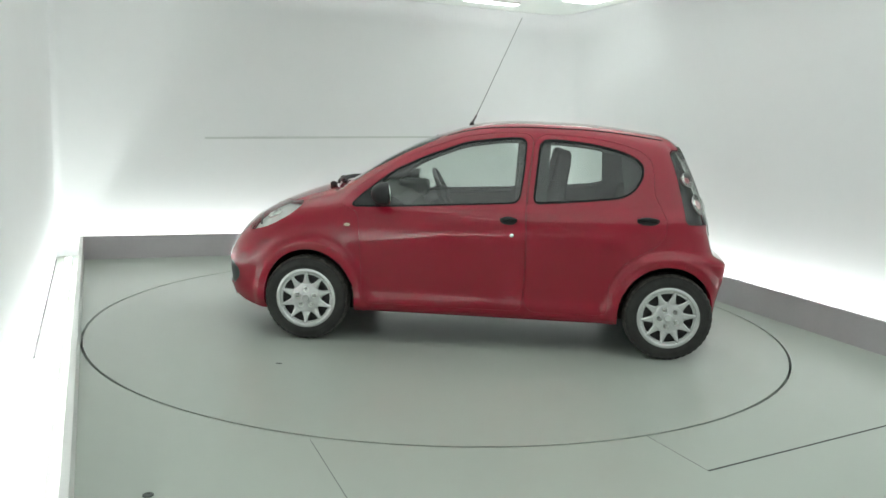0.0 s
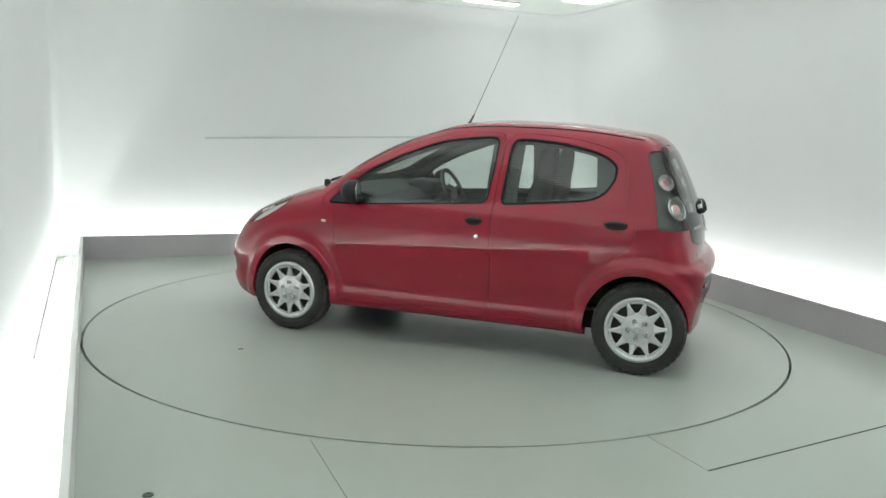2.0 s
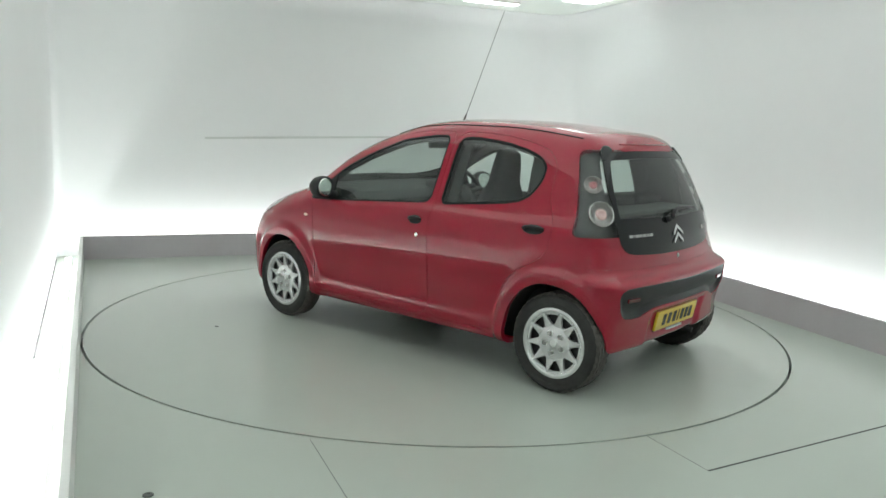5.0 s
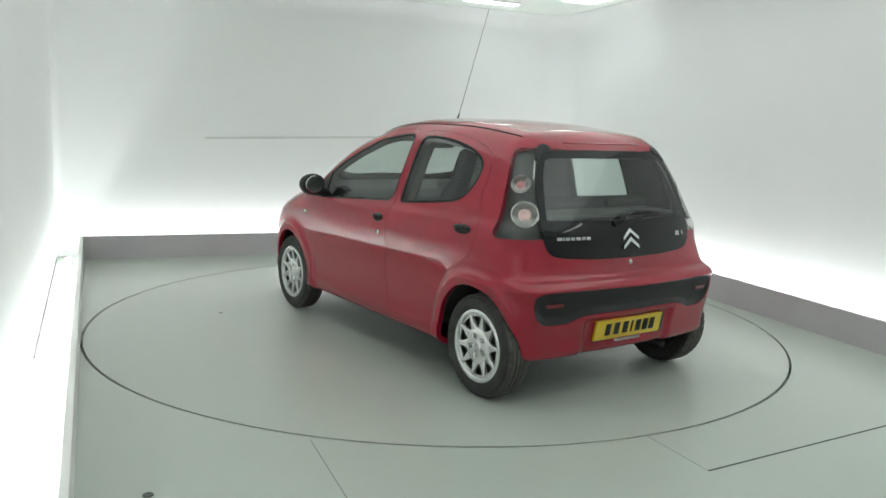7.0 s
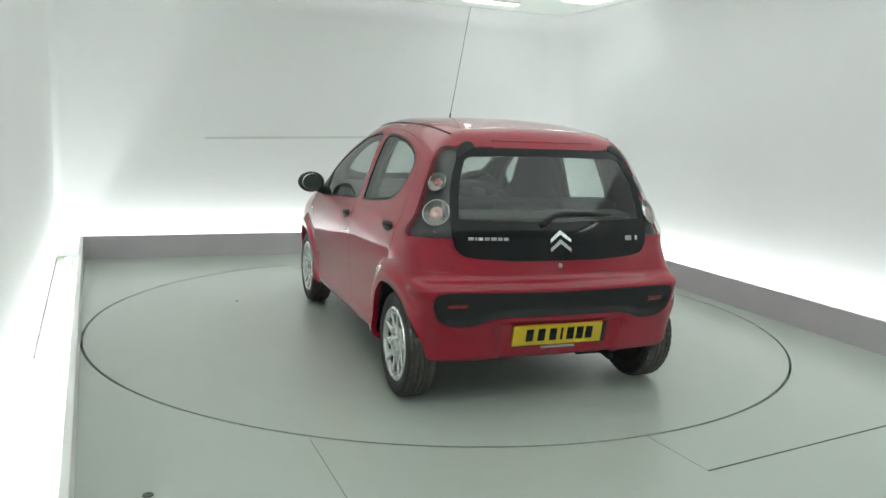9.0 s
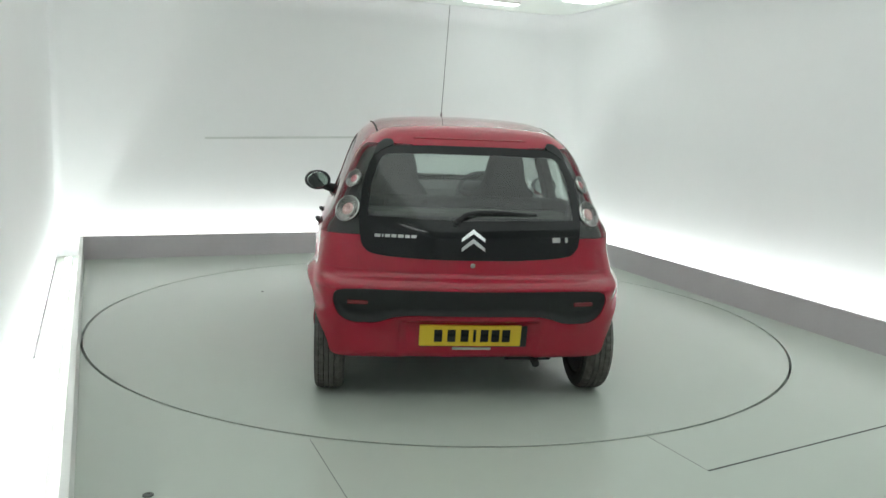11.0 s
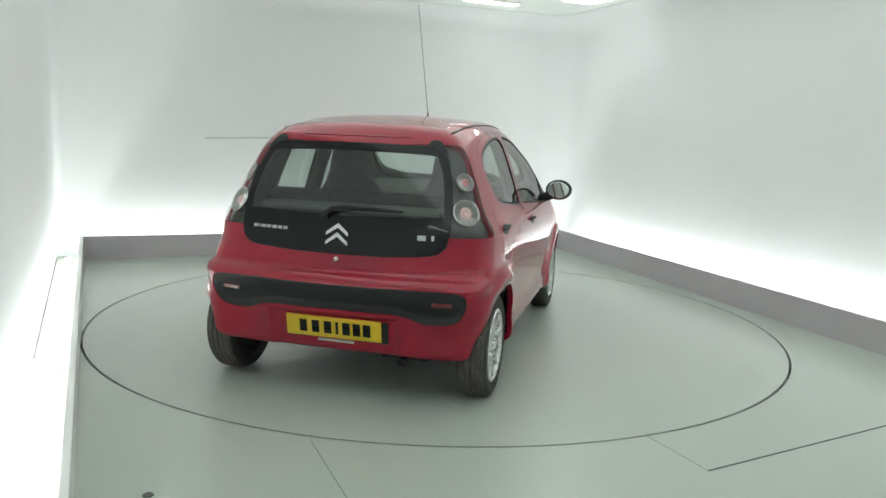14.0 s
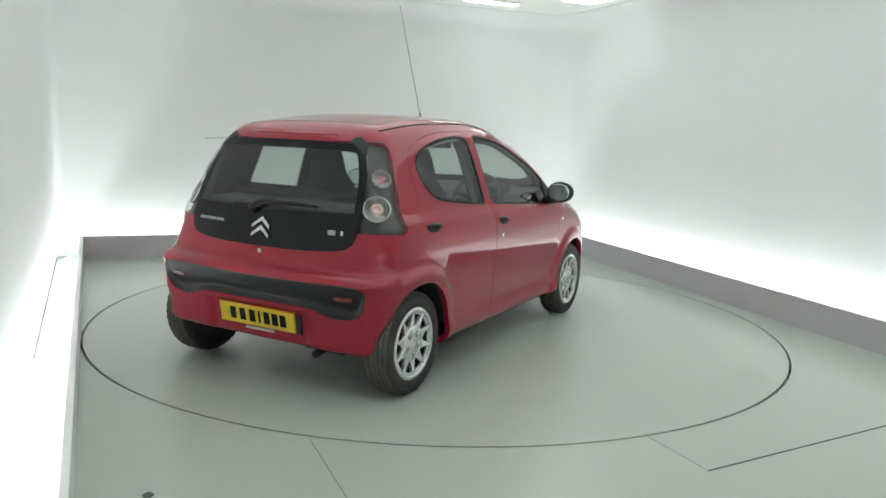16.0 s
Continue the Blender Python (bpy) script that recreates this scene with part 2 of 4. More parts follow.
CAR_OFF = Vector((-0.394, 0.019, 0.0))   # the car's middle, seen from the turntable's axis


def build_turntable():
    table = new("turntable")
    tagged(table, "round grey painted turntable flush with the floor", "turntable")
    n, R = 128, DISC_R
    bm = bmesh.new()
    rim = [bm.verts.new((R * math.cos(2 * math.pi * k / n), R * math.sin(2 * math.pi * k / n), 0)) for k in range(n)]
    low = [bm.verts.new((v.co.x, v.co.y, -0.04)) for v in rim]
    bm.faces.new(rim)
    for k in range(n):
        bm.faces.new((low[k], low[(k + 1) % n], rim[(k + 1) % n], rim[k]))
    part("disc", bm, M_DISC, table)
    return table


# ---- the car's outer surface ----
# x forward, y to the car's left, z up; the middle of the wheelbase on the ground is 0.
def curve(x, pts):
    """Smooth monotone-ish curve through points given in rising order."""
    xs, ys = np.array([q[0] for q in pts]), np.array([q[1] for q in pts])
    h = np.diff(xs)
    d = np.diff(ys) / h
    m = np.concatenate([[d[0]], (d[:-1] * h[1:] + d[1:] * h[:-1]) / (h[:-1] + h[1:]), [d[-1]]])
    flat = np.concatenate([[False], d[:-1] * d[1:] <= 0, [False]])
    m[flat] = 0
    x = np.clip(x, xs[0], xs[-1])
    i = np.clip(np.searchsorted(xs, x) - 1, 0, len(h) - 1)
    t = (x - xs[i]) / h[i]
    return ((2 * t**3 - 3 * t**2 + 1) * ys[i] + (t**3 - 2 * t**2 + t) * h[i] * m[i]
            + (3 * t**2 - 2 * t**3) * ys[i + 1] + (t**3 - t**2) * h[i] * m[i + 1])


TOP = [(-1.7, 1.30), (-1.35, 1.385), (-1.17, 1.424), (-1.0, 1.446), (-0.8, 1.470), (-0.45, 1.488), (-0.07, 1.483), (0.14, 1.453), (0.30, 1.400),
       (0.44, 1.348), (0.67, 1.230), (0.93, 1.072), (1.02, 1.025), (1.10, 1.005), (1.25, 0.962), (1.40, 0.905), (1.55, 0.832), (1.68, 0.745), (1.80, 0.62), (2.0, 0.36)]
REAR = [(0.1, -1.52), (0.25, -1.520), (0.38, -1.532), (0.46, -1.552), (0.52, -1.570), (0.60, -1.574), (0.640, -1.568), (0.656, -1.550), (0.668, -1.524), (0.682, -1.507), (0.705, -1.500), (0.76, -1.493), (0.87, -1.477), (0.985, -1.437),
        (1.15, -1.365), (1.30, -1.290), (1.37, -1.255), (1.5, -1.18)]
NOSE = [(0.1, 1.77), (0.2, 1.82), (0.32, 1.865), (0.45, 1.88), (0.55, 1.865), (0.65, 1.825), (0.8, 1.76), (1.2, 1.6)]
SIDE = [(0.12, 0.725), (0.2, 0.762), (0.26, 0.788), (0.30, 0.792), (0.36, 0.787), (0.5, 0.800), (0.65, 0.812), (0.75, 0.813), (0.84, 0.803), (0.91, 0.779), (0.96, 0.744), (1.0, 0.727),
        (1.1, 0.696), (1.25, 0.644), (1.36, 0.599), (1.5, 0.53)]
PLAN = [(-1.7, 0.93), (-1.4, 0.955), (-1.17, 0.985), (-0.8, 1.0), (0.7, 1.0), (1.0, 0.995), (1.3, 0.975), (1.6, 0.925), (1.9, 0.85)]
BELLY = [(-1.6, 0.255), (-1.45, 0.245), (-0.8, 0.205), (0.8, 0.205), (1.5, 0.165), (1.9, 0.19)]
HUB_X, HUB_Z, ARCH, ARCH_X, ARCH_W = 1.17, 0.279, 0.332, 1.150, 0.306


def smax(a, b, k):
    h = np.maximum(k - np.abs(a - b), 0) / k
    return np.maximum(a, b) + h * h * k * 0.25


def ease(a, b, x):
    t = np.clip((x - a) / (b - a), 0, 1)
    return t * t * (3 - 2 * t)


def inside(p):
    """Below 0 inside the car's outer surface."""
    x, y, z = p[:, 0], np.abs(p[:, 1]), p[:, 2]
    w = curve(z, SIDE) * curve(x, PLAN)
    w = w - 0.06 * np.clip((z - 0.95) / 0.45, 0, 1) * np.clip((-x - 0.5) / 0.8, 0, 1) ** 1.5
    for sx in (-1, 1):
        r = np.hypot((x - sx * ARCH_X) * ARCH / ARCH_W, z - HUB_Z)
        band = np.where(r < ARCH + 0.045, 1.0, np.exp(-((r - ARCH - 0.045) / 0.036) ** 2))
        w = w + (0.028 if sx > 0 else 0.031) * band * np.clip((z - 0.15) / 0.1, 0, 1)
    # shoulder over the rear wheel that runs into the bumper
    w = w + 0.017 * np.exp(-((z - 0.640 - 0.03 * (x + 1.2)) / 0.045) ** 2) * np.clip((-x - 0.85) / 0.25, 0, 1)
    w = w - 0.018 * np.exp(-((z - 0.80) / 0.07) ** 2) * np.clip((-x - 1.1) / 0.2, 0, 1)
    side = y - w
    top = (z - (curve(x, TOP) - (0.095 * y * y + 0.16 * y**4) * (1 - 0.5 * np.exp(-((x - 0.65) / 0.32) ** 2)))) * np.clip(1.0 - 0.25 * np.exp(-((x - 0.62) / 0.5) ** 2), 0, 1)
    lift = np.clip((z - 0.62) / 0.2, 0, 1)
    rear = (curve(z, REAR) + (0.10 + 0.10 * lift) * y * y + 0.12 * np.clip(y - 0.45, 0, 1) ** 2 - x) * 0.92
    # shallow recess that holds the number plate
    rear = rear + 0.022 * ease(0.37, 0.315, y) * ease(0.462, 0.440, z)
    nose = x - (curve(z, NOSE) - 0.29 * y * y - 0.27 * y**4)
    belly = curve(x, BELLY) - z
    f = smax(side, top, 0.13)
    f = smax(f, rear, 0.11)
    f = smax(f, nose, 0.14)
    return smax(f, belly, 0.05)


def gradient(p):
    g = np.zeros_like(p)
    for i in range(3):
        e = np.zeros(3)
        e[i] = 0.0015
        g[:, i] = inside(p + e) - inside(p - e)
    return g / np.maximum(np.linalg.norm(g, axis=1), 1e-9)[:, None]


def cast(ends):
    """Where the ways from the car's inner axis to the given points leave the surface."""
    start = np.stack([0.58 * ends[:, 0], 0 * ends[:, 1], np.full(len(ends), 0.66)], 1)
    lo, hi = np.zeros(len(ends)), np.full(len(ends), 1.6)
    for _ in range(36):
        mid = (lo + hi) / 2
        out = inside(start + (ends - start) * mid[:, None]) > 0
        hi, lo = np.where(out, mid, hi), np.where(out, lo, mid)
    return start + (ends - start) * lo[:, None]


def half_shell():
    """Left half of the surface as points and triangles."""
    x0, x1, y1, z0, z1 = -1.62, 1.9, 0.86, 0.10, 1.5
    nx, ny, nz = 190, 50, 100
    X, Y, Z = np.linspace(x0, x1, nx), np.linspace(0, y1, ny), np.linspace(z0, z1, nz)
    pts, keys, tris = [], {}, []

    def idx(i, j, k):
        key = (i, j, k)
        if key not in keys:
            keys[key] = len(pts)
            pts.append((X[i], Y[j], Z[k]))
        return keys[key]

    def quad(a, b, c, d):
        tris.append((a, b, c))
        tris.append((a, c, d))
    for i in range(nx - 1):
        for k in range(nz - 1):
            quad(idx(i, ny - 1, k), idx(i, ny - 1, k + 1), idx(i + 1, ny - 1, k + 1), idx(i + 1, ny - 1, k))
        for j in range(ny - 1):
            quad(idx(i, j, nz - 1), idx(i + 1, j, nz - 1), idx(i + 1, j + 1, nz - 1), idx(i, j + 1, nz - 1))
    for j in range(ny - 1):
        for k in range(nz - 1):
            quad(idx(0, j, k), idx(0, j, k + 1), idx(0, j + 1, k + 1), idx(0, j + 1, k))
            quad(idx(nx - 1, j, k), idx(nx - 1, j + 1, k), idx(nx - 1, j + 1, k + 1), idx(nx - 1, j, k + 1))
    return cast(np.array(pts)), np.array(tris)


def polygon_distance(u, v, poly, radius=0.025):
    """Signed distance to a flat outline, below 0 inside; its corners are cut round."""
    P = np.array(poly, float)
    for r in (radius, radius * 0.4):
        A, B = P - np.roll(P, 1, 0), np.roll(P, -1, 0) - P
        la, lb = np.linalg.norm(A, axis=1)[:, None], np.linalg.norm(B, axis=1)[:, None]
        P = np.stack([P - A / la * np.minimum(r, 0.35 * la), P + B / lb * np.minimum(r, 0.35 * lb)], 1).reshape(-1, 2)
    d = np.full(len(u), 9.0)
    ins = np.zeros(len(u), bool)
    for a, b in zip(P, np.roll(P, -1, 0)):
        e = b - a
        t = np.clip(((u - a[0]) * e[0] + (v - a[1]) * e[1]) / max(e @ e, 1e-12), 0, 1)
        d = np.minimum(d, np.hypot(u - a[0] - t * e[0], v - a[1] - t * e[1]))
        cross = (a[1] > v) != (b[1] > v)
        ins ^= cross & (u < (b[0] - a[0]) * (v - a[1]) / (b[1] - a[1] + 1e-12) + a[0])
    return np.where(ins, -d, d)


def cut(mesh, d):
    """Splits a triangle mesh where d passes 0: the part below and the part above."""
    V, F = mesh
    if len(F) == 0:
        return mesh, mesh
    d = np.where(np.abs(d) < 1e-6, 1e-6, d)
    neg = d < 0
    cnt = neg[F].sum(1)
    pts = [tuple(q) for q in V]
    made = {}

    def mid(a, b):
        key = (min(a, b), max(a, b))
        if key not in made:
            t = d[a] / (d[a] - d[b])
            made[key] = len(pts)
            pts.append(tuple(V[a] + t * (V[b] - V[a])))
        return made[key]
    lo, hi = [tuple(f) for f in F[cnt == 3]], [tuple(f) for f in F[cnt == 0]]
    for f in F[(cnt == 1) | (cnt == 2)]:
        one = neg[f].sum() == 1
        k = next(i for i in range(3) if neg[f[i]] == one)
        a, b, c = f[k], f[(k + 1) % 3], f[(k + 2) % 3]
        ab, ac = mid(a, b), mid(a, c)
        tip, rest = [(a, ab, ac)], [(ab, b, c), (ab, c, ac)]
        if one:
            lo += tip
            hi += rest
        else:
            hi += tip
            lo += rest
    pts = np.array(pts)

    def tidy(faces):
        if not faces:
            return np.zeros((0, 3)), np.zeros((0, 3), int)
        faces = np.array(faces)
        used, inv = np.unique(faces, return_inverse=True)
        return pts[used], inv.reshape(-1, 3)
    return tidy(lo), tidy(hi)


def flip(mesh):
    V, F = mesh
    return V * np.array([1, -1, 1]), F[:, ::-1]


def join(a, b):
    """Both halves as one mesh, welded on the middle plane."""
    V = np.concatenate([a[0], b[0]])
    F = np.concatenate([a[1], b[1] + len(a[0])])
    same = {}
    to = np.arange(len(V))
    for i in np.nonzero(np.abs(V[:, 1]) < 1e-5)[0]:
        key = (round(V[i, 0], 5), round(V[i, 2], 5))
        to[i] = same.setdefault(key, i)
    return V, to[F]


def skin(name, mesh, mat, parent, depth=0.012, lift=0.0, label="", back=None):
    """A panel of the outer surface with turned-in edges, shaded by the true surface."""
    V, F = mesh
    N = gradient(V)
    if callable(lift):
        V = V + N * lift(V)[:, None]
        across = np.cross(V[F[:, 1]] - V[F[:, 0]], V[F[:, 2]] - V[F[:, 0]])
        N = np.zeros_like(V)
        for i in range(3):
            np.add.at(N, F[:, i], across)
        N = N / np.maximum(np.linalg.norm(N, axis=1), 1e-12)[:, None]
    else:
        V = V + N * lift
    ok = np.array([len({*f}) == 3 for f in F.tolist()])
    F = F[ok]
    count = {}
    for f in F.tolist():
        for a, b in ((f[0], f[1]), (f[1], f[2]), (f[2], f[0])):
            count[(a, b)] = 1
    rim = [(a, b) for a, b in count if (b, a) not in count]
    verts, norms, faces = V.tolist(), N.tolist(), F.tolist()
    if depth:
        base = {}
        for a, b in rim:
            for q in (a, b):
                if q not in base:
                    base[q] = len(verts)
                    verts += [V[q].tolist(), (V[q] - N[q] * depth).tolist()]
                    norms += [N[q].tolist()] * 2
        for a, b in rim:
            faces.append((base[b], base[a], base[a] + 1, base[b] + 1))
    me = bpy.data.meshes.new(name)
    me.from_pydata(verts, [], faces)
    me.materials.append(mat)
    me.update()
    me.shade_smooth()
    n_skin = len(V)
    split = np.zeros((len(me.loops), 3))
    li = np.zeros(len(me.loops), int)
    me.loops.foreach_get("vertex_index", li)
    VN = np.array(norms)
    split[:] = VN[li]
    split[li >= n_skin] = 0
    me.normals_split_custom_set(split.tolist())
    ob = new(name, me)
    ob.parent = parent
    if label:
        ob["label"] = label
    return ob


# ---- car materials ----
M_RED = material("red_car_paint", (0.285, 0.0030, 0.020), 0.45, spread=0.03, scale=2.0, coat=1.0, coat_rough=0.012, spec=0.1)
M_RED.node_tree.nodes["Principled BSDF"].inputs["Coat IOR"].default_value = 1.5
M_BLACK = material("black_grained_plastic", (0.016, 0.017, 0.018), 0.45, spread=0.2, scale=20, bump=0.1, bump_scale=300, spec=0.3)
M_GLOSSBLACK = material("gloss_black_glass", (0.006, 0.007, 0.008), 0.05, spread=0.2, scale=5, spec=0.32)
M_SEAL = material("black_rubber_seal", (0.010, 0.010, 0.011), 0.5, spread=0.25, scale=15, spec=0.15)
M_TYRE = material("tyre_rubber", (0.024, 0.0235, 0.022), 0.72, spread=0.35, scale=14, bump=0.2, bump_scale=160)
M_COVER = material("silver_wheel_cover", (0.67, 0.68, 0.68), 0.24, metal=0.7, spread=0.04, scale=9, rough_spread=0.05)
M_DRUM = material("dark_steel_wheel", (0.014, 0.014, 0.015), 0.6, metal=0.1, spread=0.3, scale=16)
M_CHROME = material("chrome_badge", (0.75, 0.76, 0.76), 0.18, metal=1.0, spread=0.04, scale=30)
M_LINER = material("grey_cabin_lining", (0.08, 0.083, 0.082), 0.85, spread=0.15, scale=12)
M_PILLAR = material("charcoal_pillar_trim", (0.035, 0.036, 0.036), 0.7, spread=0.15, scale=12)
M_SHELF = material("mid_grey_parcel_shelf_felt", (0.13, 0.135, 0.13), 0.9, spread=0.1, scale=6)
M_DASH = material("dark_grey_dashboard_plastic", (0.07, 0.073, 0.073), 0.6, spread=0.15, scale=12, bump=0.1, bump_scale=150)
M_SEAT = material("charcoal_seat_fabric", (0.030, 0.031, 0.034), 0.9, spread=0.12, scale=2.5)
M_UNDER = material("dirty_black_underbody", (0.012, 0.012, 0.012), 0.85, spread=0.35, scale=9, bump=0.3, bump_scale=60)
M_YELLOW = material("yellow_plate_film", (0.62, 0.42, 0.012), 0.35, spread=0.04, scale=12, coat=0.4)
M_REDLENS = material("red_lamp_plastic", (0.13, 0.004, 0.008), 0.2, spread=0.1, scale=40, coat=0.8)
M_PINK = material("pale_pink_lamp_dome", (0.74, 0.46, 0.45), 0.2, metal=0.4, spread=0.4, scale=16, coat=0.8)
M_ROSE = material("dull_red_lamp_dome", (0.50, 0.17, 0.19), 0.2, metal=0.4, spread=0.4, scale=16, coat=0.8)
M_BRAKELENS = material("dark_red_brake_lens", (0.27, 0.004, 0.014), 0.2, spread=0.1, scale=40, coat=0.8)
M_LAMPBACK = material("smoked_silver_lamp_bowl", (0.055, 0.058, 0.058), 0.30, metal=0.5, spread=0.25, scale=25)
M_BOWL = material("bright_lamp_reflector", (0.84, 0.81, 0.80), 0.07, metal=0.95, spread=0.06, scale=35)
M_LAMPRING = material("dull_chrome_lamp_ring", (0.45, 0.45, 0.45), 0.15, metal=1.0, spread=0.15, scale=20)
M_HEADBOWL = material("white_silver_headlamp_bowl", (0.86, 0.87, 0.86), 0.3, metal=0.25, spread=0.08, scale=30)
M_TREAD = material("dusty_worn_tread", (0.075, 0.070, 0.063), 0.85, spread=0.35, scale=25, bump=0.2, bump_scale=160)
M_AMBER = material("amber_clear_lens", (0.80, 0.62, 0.50), 0.15, spread=0.08, scale=40, coat=0.6)
M_MIRROR = material("mirror_glass", (0.75, 0.80, 0.78), 0.02, metal=1.0, spread=0.02)
M_STEEL = material("zinc_steel", (0.45, 0.45, 0.44), 0.35, metal=0.9, spread=0.15, scale=25)
M_ROD = material("dark_grey_aerial_rod", (0.10, 0.10, 0.10), 0.4, metal=0.5, spread=0.1)
M_SPOT = material("dark_floor_mark", (0.10, 0.11, 0.10), 0.5, spread=0.3, scale=30)
G_SIDE = glass_material("side_window_glass", (0.74, 0.80, 0.77), 1.6)
G_REAR = glass_material("tailgate_glass", (0.66, 0.73, 0.70), 1.6)
G_LENS = glass_material("clear_lamp_lens", (0.88, 0.89, 0.88), 1.38)


# ---- places on the car's surface ----
def on_side(x, z):
    lo, hi = 0.0, 1.2
    for _ in range(40):
        m = (lo + hi) / 2
        lo, hi = (lo, m) if inside(np.array([[x, m, z]]))[0] > 0 else (m, hi)
    return Vector((x, lo, z))


def on_rear(y, z):
    lo, hi = -2.0, -0.8
    for _ in range(40):
        m = (lo + hi) / 2
        lo, hi = (m, hi) if inside(np.array([[m, y, z]]))[0] > 0 else (lo, m)
    return Vector((hi, y, z))


def on_top(x, y):
    lo, hi = 0.7, 1.7
    for _ in range(40):
        m = (lo + hi) / 2
        lo, hi = (lo, m) if inside(np.array([[x, y, m]]))[0] > 0 else (m, hi)
    return Vector((x, y, lo))


def normal_at(p):
    return Vector(gradient(np.array([tuple(p)]))[0])


def frame_at(p, up=(0, 0, 1), lift=0.0):
    """A pose on the surface: z outwards, y towards up."""
    n = normal_at(p)
    s = Vector(up).cross(n).normalized()
    u = n.cross(s)
    m = Matrix((s, u, n)).transposed().to_4x4()
    m.translation = p + n * lift
    return m


def lathe(bm, prof, n=40, axis="z", closed=False):
    """Turns a profile of (radius, height) round an axis."""
    rings = []
    for r, h in prof:
        ring = []
        for k in range(n):
            a = 2 * math.pi * k / n
            c, s = r * math.cos(a), r * math.sin(a)
            ring.append(bm.verts.new((c, s, h) if axis == "z" else (c, h, -s)))
        rings.append(ring)
    pairs = list(zip(rings, rings[1:])) + ([(rings[-1], rings[0])] if closed else [])
    for a, b in pairs:
        for k in range(n):
            bm.faces.new((a[k], a[(k + 1) % n], b[(k + 1) % n], b[k]))
    if not closed:
        if prof[0][0] > 1e-4:
            bm.faces.new(rings[0][::-1])
        if prof[-1][0] > 1e-4:
            bm.faces.new(rings[-1])
    bmesh.ops.remove_doubles(bm, verts=bm.verts, dist=1e-5)


def ball(bm, c, r, squash=(1, 1, 1), seg=20):
    q = bmesh.ops.create_uvsphere(bm, u_segments=seg, v_segments=seg // 2, radius=r)
    bmesh.ops.scale(bm, vec=squash, verts=q["verts"])
    bmesh.ops.translate(bm, vec=c, verts=q["verts"])
    return q["verts"]


def moved(bm, m):
    bmesh.ops.transform(bm, matrix=m, verts=bm.verts)
    return bm


def mirror_bm(bm):
    bmesh.ops.scale(bm, vec=(1, -1, 1), verts=bm.verts)
    bmesh.ops.reverse_faces(bm, faces=bm.faces)
    return bm


# ---- outlines of the panels, in the car's side view (x, z), rear view (y, z) and top view (x, y) ----
FRONT_WINDOW = [(0.90, 0.895), (0.84, 0.965), (0.63, 1.135), (0.41, 1.243), (0.16, 1.338), (-0.09, 1.374), (-0.232, 1.377), (-0.222, 1.16), (-0.197, 0.958), (0.62, 0.905)]
REAR_WINDOW = [(-0.31, 1.368), (-0.276, 0.955), (-0.60, 0.985), (-0.80, 1.008), (-0.88, 1.03), (-0.945, 1.09), (-0.985, 1.19), (-0.955, 1.262), (-0.83, 1.315), (-0.65, 1.353), (-0.44, 1.373)]
FRONT_DOOR = [(0.835, 0.88), (0.812, 0.60), (0.795, 0.27), (-0.243, 0.27), (-0.248, 0.60), (-0.236, 0.95), (-0.272, 1.40), (-0.08, 1.405), (0.17, 1.372), (0.43, 1.278), (0.66, 1.165), (0.90, 0.99), (0.965, 0.90)]
REAR_DOOR = [(-0.248, 0.27), (-0.253, 0.60), (-0.241, 0.95), (-0.277, 1.40), (-0.46, 1.402), (-0.68, 1.385), (-0.88, 1.345), (-1.01, 1.295), (-1.045, 1.19), (-1.035, 1.08), (-1.065, 1.0), (-1.11, 0.93),
             (-1.125, 0.85), (-1.10, 0.76), (-1.02, 0.705), (-0.90, 0.645), (-0.80, 0.53), (-0.775, 0.42), (-0.80, 0.27)]
REAR_LAMP = [(-1.13, 1.33), (-1.185, 1.15), (-1.225, 0.97), (-1.235, 0.872), (-1.7, 0.872), (-1.7, 1.33)]
TAIL_GLASS = [(-0.3, 0.757), (0.25, 0.761), (0.47, 0.773), (0.558, 0.795), (0.575, 0.89), (0.575, 1.0), (0.557, 1.14), (0.515, 1.26), (0.475, 1.318), (0.2, 1.327), (-0.3, 1.327)]
INSERT = [(-0.3, 0.612), (0.55, 0.620), (0.675, 0.615), (0.705, 0.585), (0.695, 0.52), (0.66, 0.462), (0.60, 0.440), (0.48, 0.440), (0.415, 0.468), (0.33, 0.482), (-0.3, 0.482)]
HEADLAMP = [(1.60, 0.690), (1.55, 0.80), (1.44, 0.885), (1.20, 0.915), (1.27, 0.835), (1.42, 0.745)]
WINDSCREEN = [(1.045, -0.3), (1.03, 0.2), (0.97, 0.45), (0.86, 0.60), (0.66, 0.602), (0.42, 0.555), (0.33, 0.515), (0.365, 0.2), (0.37, -0.3)]
BONNET = [(1.075, -0.3), (1.06, 0.2), (1.01, 0.45), (0.965, 0.60), (1.15, 0.655), (1.35, 0.62), (1.5, 0.52), (1.62, 0.35), (1.68, -0.3)]


def side_region(poly, radius=0.03, keep=0.3):
    return lambda V: np.maximum(polygon_distance(V[:, 0], V[:, 2], poly, radius), keep - V[:, 1])


def rear_region(poly, radius=0.03, keep=-1.08):
    return lambda V: np.maximum(polygon_distance(V[:, 1], V[:, 2], poly, radius), V[:, 0] - keep)


def top_region(poly, radius=0.04, keep=0.66):
    return lambda V: np.maximum(polygon_distance(V[:, 0], V[:, 1], poly, radius), keep - V[:, 2])


def take(rest, region, gap=0.0016):
    """Cuts a region out of the rest: the panel with a shut gap round it, and what is left."""
    got, rest = cut(rest, region(rest[0]))
    got, _ = cut(got, region(got[0]) + gap)
    return got, rest


